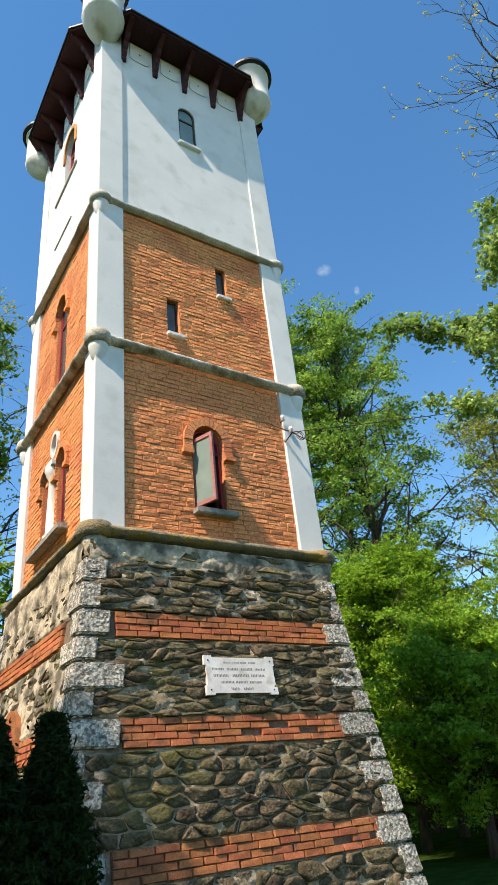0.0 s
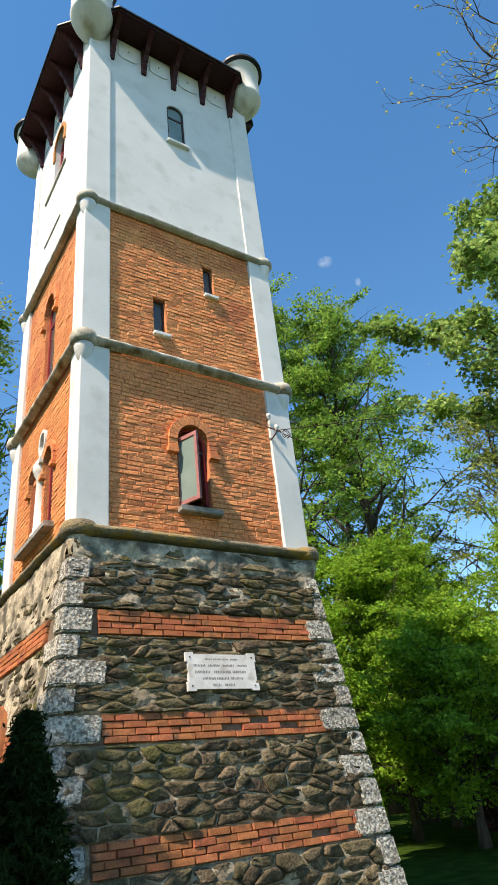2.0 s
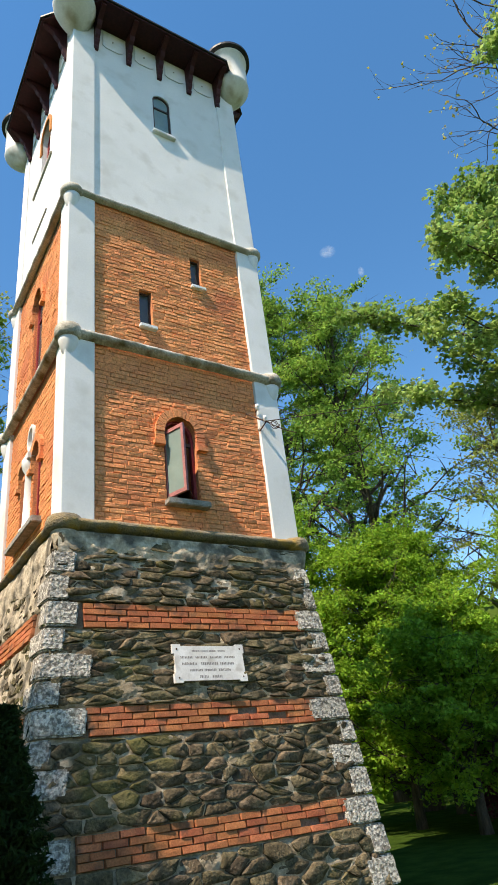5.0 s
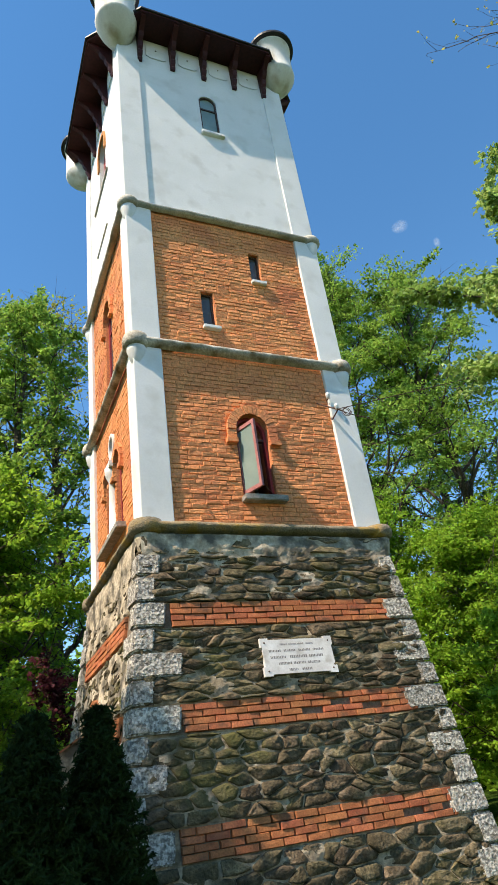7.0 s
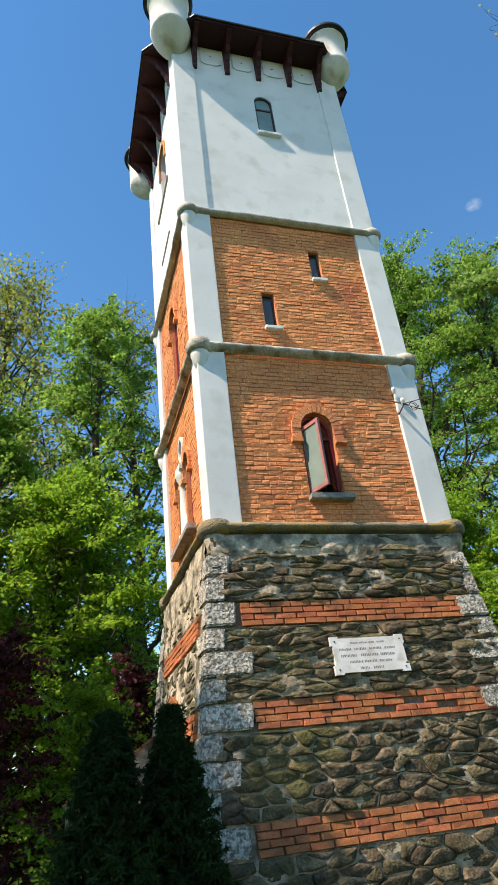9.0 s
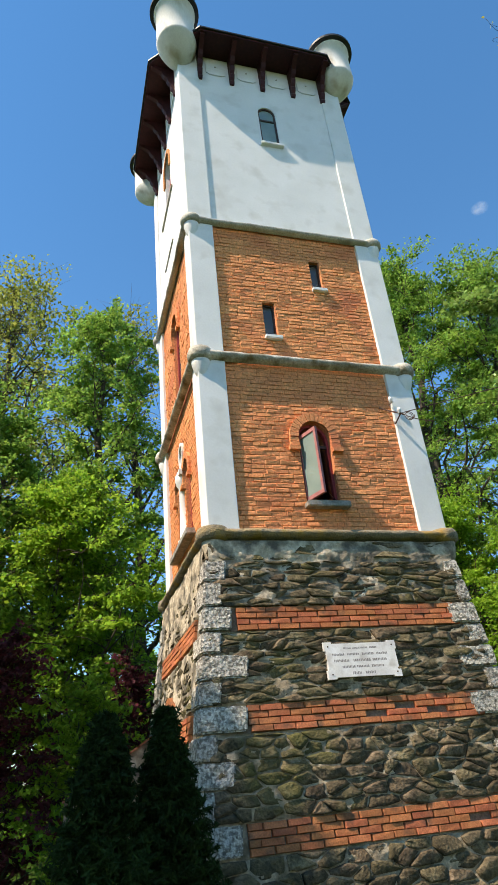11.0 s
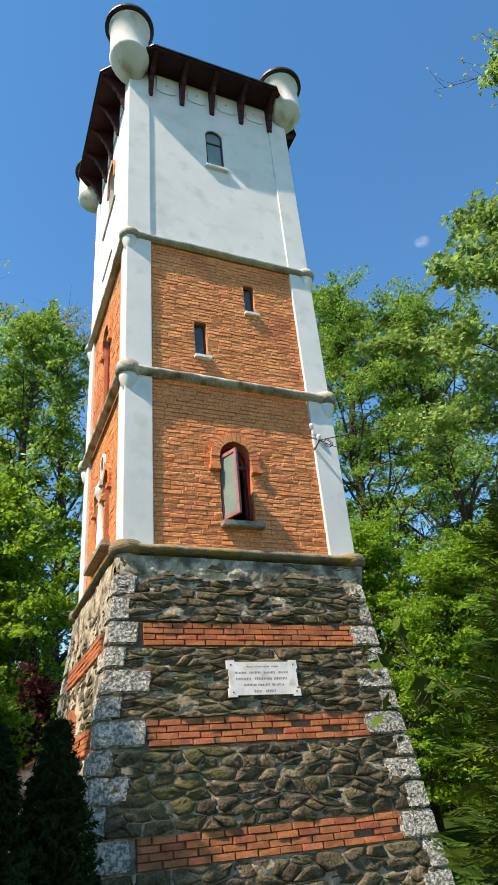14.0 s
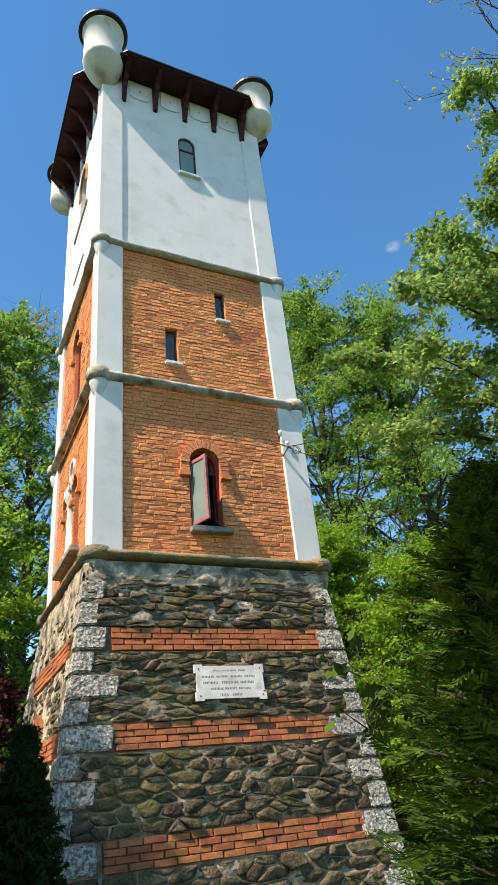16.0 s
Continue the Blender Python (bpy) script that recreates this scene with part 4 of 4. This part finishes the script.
def lay(pieces, name, mat, parent, limit, stuff_name):
    """The first pieces as objects of their own, the rest joined."""
    for me, m in pieces[:limit]:
        if not me.materials:
            me.materials.append(mat)
        ob = new(name, me)
        ob.parent = parent
        ob.matrix_basis = m
    if pieces[limit:]:
        joined(stuff_name, pieces[limit:], mat, parent)


rng = random.Random(8)
WALL_BRICKS = [brick_mesh("brick", 0.237, 0.07, 0.014, rng, 0.0065, 0.012) for _ in range(10)]


def brick_face(place, lo, hi, v0, v1, spans, rng, pitch=0.077, length=0.24):
    out = []
    rows = int((v1 - v0) / pitch)
    pitch = (v1 - v0) / rows
    for r in range(rows):
        v = v0 + (r + 0.5) * pitch
        free = [(lo, hi)]
        for s in spans:
            cut = s(v)
            if cut:
                free = [q for a, b in free for q in ((a, min(b, cut[0])), (max(a, cut[1]), b)) if q[1] - q[0] > 0.03]
        u = lo - rng.choice((0, 0.5)) * length - rng.uniform(0, 0.08)
        while u < hi:
            w = length * rng.choice((1, 1, 1, 0.5, 0.9))
            for a, b in free:
                x0, x1 = max(a, u), min(b, u + w)
                if x1 - x0 > 0.035:
                    m = piece_matrix(place, (x0 + x1) / 2, v + rng.gauss(0, 0.003), -BACK - 0.012 + rng.uniform(-0.004, 0.005), 0, rng.gauss(0, 0.014))
                    out.append((rng.choice(WALL_BRICKS), m @ Matrix.Diagonal(((x1 - x0) / length, 1, 1, 1))))
            u += w
    return out


def slit_span(s):
    return lambda v: (s[0], s[1]) if s[2] - 0.04 < v < s[3] else None


rng = random.Random(9)
lay(brick_face(front, X0 + PIL, X1 - PIL, Z1 + 0.09, Z2 - 0.08, [arch_span(*W1, grow=0.15)], rng), "brick", BRICK, brick_walls["front", 0], 300, "brickwork")
lay(brick_face(front, X0 + PIL, X1 - PIL, Z2 + 0.09, Z3 - 0.06, [slit_span(s) for s in SLITS], rng), "brick", BRICK, brick_walls["front", 1], 0, "brickwork")
lay(brick_face(west, -Y1 + PIL, -Y0 - PIL, Z1 + 0.09, Z2 - 0.08, [arch_span(*w, grow=0.12) for w in LANCETS] + [lambda v: (-2.08, -1.74) if 7.07 < v < 7.53 else None], rng), "brick", BRICK, brick_walls["west", 0], 0, "brickwork")
lay(brick_face(west, -Y1 + PIL, -Y0 - PIL, Z2 + 0.09, Z3 - 0.06, [arch_span(*W2, grow=0.12)], rng), "brick", BRICK, brick_walls["west", 1], 0, "brickwork")


def voussoirs(w, place, parent, grow, count, rng, knee=True):
    """Radial bricks of an arch with a kneeler at each foot."""
    u0, u1, v0, sp, top = w
    c, r, h = (u0 + u1) / 2, (u1 - u0) / 2, top - sp
    for i in range(count):
        a0, a1 = math.pi * (i + 0.05) / count, math.pi * (i + 0.95) / count
        q = [(c + (r + k) * math.cos(a), sp + (h + k) * math.sin(a)) for k, a in ((0.002, a0), (grow, a0), (grow, a1), (0.002, a1))]
        part("arch_brick", prism(bmesh.new(), q, place, -0.2, -BACK + 0.045 + rng.uniform(0, 0.012)), BRICK, parent)
    if knee:
        for s in (-1, 1):
            for k in range(3):
                a, b = sorted((c + s * (r + 0.002), c + s * (r + grow + (0.03 if k == 2 else 0))))
                part("arch_brick", prism(bmesh.new(), rect(a, b, sp - 0.08 * (k + 1), sp - 0.08 * k - 0.008), place, -0.2, -BACK + 0.045 + (0.03 if k == 2 else 0)), BRICK, parent)


voussoirs(W1, front, brick_walls["front", 0], 0.15, 15, rng)
for w in LANCETS:
    voussoirs(w, west, brick_walls["west", 0], 0.11, 9, rng)
voussoirs(W2, west, brick_walls["west", 1], 0.12, 13, rng)

# brick bands in the stone base
BANDS = ((3.655, 3.965), (2.43, 2.74), (1.2, 1.51))
rng = random.Random(10)
BAND_BRICKS = [brick_mesh("brick", 0.272, 0.072, 0.045, rng, 0.004, 0.006) for _ in range(8)]
TILT = math.atan(0.122)


def base_front(u, v, d):
    return front(u, v, d + batter(v))


def base_west(u, v, d):
    return west(u, v, d + batter(v))


def band_face(place, lo, hi, rng, gaps=0.03):
    out = []
    for bi, (v0, v1) in enumerate(BANDS):
        for r in range(4):
            v = v0 + (r + 0.5) * (v1 - v0) / 4
            u = lo[bi] + (-0.14 if r % 2 else 0) + rng.uniform(-0.03, 0.03)
            while u < hi[bi]:
                x0, x1 = max(lo[bi], u), min(hi[bi], u + 0.283)
                u += 0.283 + rng.uniform(-0.006, 0.01)
                if x1 - x0 < 0.04 or (bi and rng.random() < gaps):
                    continue
                m = piece_matrix(place, (x0 + x1) / 2, v + rng.gauss(0, 0.002), -0.04 + rng.uniform(-0.005, 0.008), TILT, rng.gauss(0, 0.006))
                out.append((rng.choice(BAND_BRICKS), m @ Matrix.Diagonal(((x1 - x0) / 0.283, 1, 1, 1))))
    return out


for k, (v0, v1) in enumerate(BANDS):
    for place, lo, hi in ((base_front, -1.75, 1.75), (base_west, -3.6, -0.05)):
        part("band_backing", prism(bmesh.new(), rect(lo, hi, v0, v1), place, -0.1, -0.038), BAND_JOINT, base_wall, "dark recessed joints of a brick band")
lay(band_face(base_front, (-1.6, -1.6, -1.75), (1.68, 1.62, 1.74), rng), "band_brick", BAND, base_wall, 220, "brickwork")
lay(band_face(base_west, (-3.4, -1.5, -1.5), (-0.45, -0.3, -0.2), rng, 0.0), "band_brick", BAND, base_wall, 0, "brickwork")

# rusticated corner stones
QUOIN_Z = (4.65, 4.33, 3.98, 3.66, 3.36, 3.05, 2.75, 2.44, 2.15, 1.86, 1.52, 1.2, 0.86, 0.52, 0.2, -0.15)
rng = random.Random(12)
for cx, sx, cy, sy in ((X0, 1, Y0, 1), (X1, -1, Y0, 1), (X0, 1, Y1, -1), (X1, -1, Y1, -1)):
    for i, (zt, zb) in enumerate(zip(QUOIN_Z, QUOIN_Z[1:])):
        long = i % 2 == 0
        a, b = (0.5, 0.3) if long else (0.28, 0.52)
        a = {0: 0.3, 1: 0.24, 2: 0.44, 4: 0.6, 6: 0.64, 8: 0.5, 10: 0.56}.get(i, a)
        a, b = a + rng.uniform(-0.05, 0.05), b + rng.uniform(-0.04, 0.04)
        bm = bmesh.new()
        lo = []
        for z in (zb + 0.012, zt - 0.012):
            o = batter(z) + 0.03
            x, y = cx - sx * (o if sx > 0 else batter_east(z) + 0.03), cy - sy * o
            lo.append([(x, y, z), (x + sx * a, y, z), (x + sx * a, y + sy * b, z), (x, y + sy * b, z)])
        p, q = [[bm.verts.new(c) for c in ring] for ring in lo]
        bm.faces.new(p[::-1])
        bm.faces.new(q)
        for k in range(4):
            bm.faces.new((p[k], p[(k + 1) % 4], q[(k + 1) % 4], q[k]))
        bmesh.ops.bevel(bm, geom=list(bm.edges), offset=0.022, segments=2, affect="EDGES")
        bmesh.ops.subdivide_edges(bm, edges=[e for e in bm.edges if e.calc_length() > 0.15], cuts=3, use_grid_fill=True)
        for v in bm.verts:
            n = noise.noise_vector(v.co * 9) * 0.012
            v.co += n
        part("quoin", bm, GRANITE, base_wall, "rough-hewn light granite corner stone")


# rubble stones
def clip(poly, px, py, nx, ny):
    out = []
    for i in range(len(poly)):
        a, b = poly[i], poly[(i + 1) % len(poly)]
        da, db = (a[0] - px) * nx + (a[1] - py) * ny, (b[0] - px) * nx + (b[1] - py) * ny
        if da <= 0:
            out.append(a)
        if (da < 0 < db) or (db < 0 < da):
            t = da / (da - db)
            out.append((a[0] + t * (b[0] - a[0]), a[1] + t * (b[1] - a[1])))
    return out


def rubble(u0, u1, v0, v1, wide, high, rng):
    """Irregular fitted stones: cells round jittered centres, long in the bed direction."""
    rows = max(1, round((v1 - v0) / high))
    sites = []
    for r in range(-1, rows + 1):
        v = v0 + (r + 0.5) * (v1 - v0) / rows
        u = u0 - wide + rng.uniform(0, wide)
        while u < u1 + wide:
            sites.append((u + rng.gauss(0, wide * 0.1), v + rng.gauss(0, high * 0.24)))
            u += wide * rng.choice((0.4, 0.55, 0.8, 1.0, 1.3, 1.9))
    k = wide / high * 1.15
    cells = []
    for i, (su, sv) in enumerate(sites):
        if not (u0 - 0.05 < su < u1 + 0.05 and v0 - 0.03 < sv < v1 + 0.03):
            continue
        poly = [(u0, v0 * k), (u1, v0 * k), (u1, v1 * k), (u0, v1 * k)]
        near = sorted(sites, key=lambda q: (q[0] - su) ** 2 + (q[1] - sv) ** 2 * k * k)[1:16]
        for qu, qv in near:
            mx, my = (su + qu) / 2, (sv + qv) / 2 * k
            poly = clip(poly, mx, my, qu - su, (qv - sv) * k)
            if len(poly) < 3:
                break
        if len(poly) >= 3:
            cells.append([(u, v / k) for u, v in poly])
    return cells


def stone(cell, place, gap, rng, tall):
    """One rounded, lumpy stone filling a cell."""
    cu, cv = sum(p[0] for p in cell) / len(cell), sum(p[1] for p in cell) / len(cell)
    pts = cell
    pts = [q for a, b in zip(pts, pts[1:] + pts[:1]) for q in ((a[0] * 0.88 + b[0] * 0.12, a[1] * 0.88 + b[1] * 0.12), (a[0] * 0.12 + b[0] * 0.88, a[1] * 0.12 + b[1] * 0.88))]
    pts = [(p[0] + rng.gauss(0, 0.008), p[1] + rng.gauss(0, 0.004)) for p in pts]
    w, h = max(p[0] for p in pts) - min(p[0] for p in pts), max(p[1] for p in pts) - min(p[1] for p in pts)
    if w < 0.05 or h < 0.035:
        return None
    ku, kv = max(0.5, 1 - gap / w), max(0.5, 1 - gap / h)
    o = place(cu, cv, 0)
    top = tall * rng.uniform(0.55, 1.2)
    slope_u, slope_v = rng.uniform(-0.12, 0.12), rng.uniform(-0.3, 0.3)
    rings = []
    for s, d in ((1.0, -0.05), (0.985, top * 0.6), (0.93, top * 0.92), (0.55, top * 1.0)):
        ring = []
        for u, v in pts:
            du, dv = (u - cu) * ku * s, (v - cv) * kv * s
            j = noise.noise((u * 14, v * 14, s * 3 + cu)) * 0.016 if d > 0 else 0
            ring.append(place(cu + du * (1 + j), cv + dv * (1 + j), d + j * 1.3 + (slope_u * du + slope_v * dv if d > 0 else 0)) - o)
        rings.append(ring)
    n = len(pts)
    verts = [p for r in rings for p in r] + [place(cu, cv, top * 1.08 + rng.uniform(-0.01, 0.008)) - o]
    faces = [(a * n + i, a * n + (i + 1) % n, (a + 1) * n + (i + 1) % n, (a + 1) * n + i) for a in range(3) for i in range(n)]
    faces += [(3 * n + i, 3 * n + (i + 1) % n, 4 * n) for i in range(n)]
    me = bpy.data.meshes.new("stone")
    me.from_pydata([tuple(v) for v in verts], [], faces)
    me.shade_smooth()
    return me, Matrix.Translation(o)


rng = random.Random(14)


def base_core(u, v, d):
    return front(u, v, d + batter(v) - 0.045)


def base_core_west(u, v, d):
    return west(u, v, d + batter(v) - 0.045)


def mortar_coat(place, lo, hi, v0, v1, du, dv, bands, deep):
    """Trowelled mortar between the stones: an uneven skin, thicker below the string course, sunk behind the brick bands."""
    bm = bmesh.new()
    cols = []
    for i in range(int((hi - lo) / du) + 1):
        u = lo + i * du
        col = []
        for k in range(int((v1 - v0) / dv) + 1):
            v = v0 + k * dv
            d = deep + 0.024 * noise.noise((u * 3.5, v * 6, 1.7)) + 0.016 * noise.noise((u * 12, v * 16, 4.1)) + 0.006 * noise.noise((u * 31, v * 31, 2))
            d += 0.012 * max(0.0, min(1.0, (v - 3.9) * 4)) + 0.03 * max(0.0, min(1.0, (v - 4.52 - 0.1 * noise.noise((u * 1.6, 3.3, 0))) * 5))
            if any(p - 0.012 < v < q + 0.012 for p, q in bands):
                d = -0.03
            col.append(bm.verts.new(place(u, v, d)))
        cols.append(col)
    for p, q in zip(cols, cols[1:]):
        for k in range(len(p) - 1):
            bm.faces.new((p[k], q[k], q[k + 1], p[k + 1]))
    return bm


part("mortar_coat", mortar_coat(base_core, X0 - 0.05, X1 - 0.1, 3.9, 4.95, 0.03, 0.024, BANDS, 0.026), SMEAR, base_wall, "pale grey mortar smeared below the string course", True)
part("mortar_coat", mortar_coat(base_core, X0 - 0.05, X1 - 0.1, -0.1, 3.9, 0.03, 0.024, BANDS, 0.028), MORTAR, base_wall, "rough pale mortar between rubble stones", True)
part("mortar_coat", mortar_coat(base_core_west, -Y1 + 0.05, -Y0 - 0.05, -0.1, 4.95, 0.05, 0.035, BANDS, 0.034), SMEAR, base_wall, "grey mortar smeared between rubble stones", True)
stones = []
for v0, v1, wide, high in ((-0.1, 1.19, 0.33, 0.17), (1.52, 2.42, 0.28, 0.14), (2.75, 3.645, 0.29, 0.115), (3.975, 4.62, 0.32, 0.11), (4.63, 4.93, 0.42, 0.15)):
    for c in rubble(X0 + 0.02 - batter(v0) * 0.6, X1 - 0.06 + batter_east(v1), v0, v1, wide, high, rng):
        s = stone(c, base_core, 0.016 if v0 < 4.6 else 0.035, rng, 0.066)
        if s:
            stones.append(s)
stones = [s for s in stones if s[1].translation.z > 0.75] + [s for s in stones if s[1].translation.z <= 0.75]
lay(stones, "stone", STONE, base_wall, 330, "stone_rubble")
stones = []
for v0, v1, wide, high in ((0.9, 2.42, 0.3, 0.17), (2.75, 3.645, 0.28, 0.15), (3.975, 4.93, 0.28, 0.15)):
    for c in rubble(-Y1 - 0.1, -Y0 + 0.1, v0, v1, wide, high, rng):
        m = sum(p[0] for p in c) / len(c)
        if v0 < 3 and -2.75 < m < -1.45 and sum(p[1] for p in c) / len(c) < 3.2:
            continue
        s = stone(c, base_core_west, 0.05, rng, 0.042)
        if s:
            stones.append(s)
lay(stones, "stone", STONE, base_wall, 0, "stone_rubble")
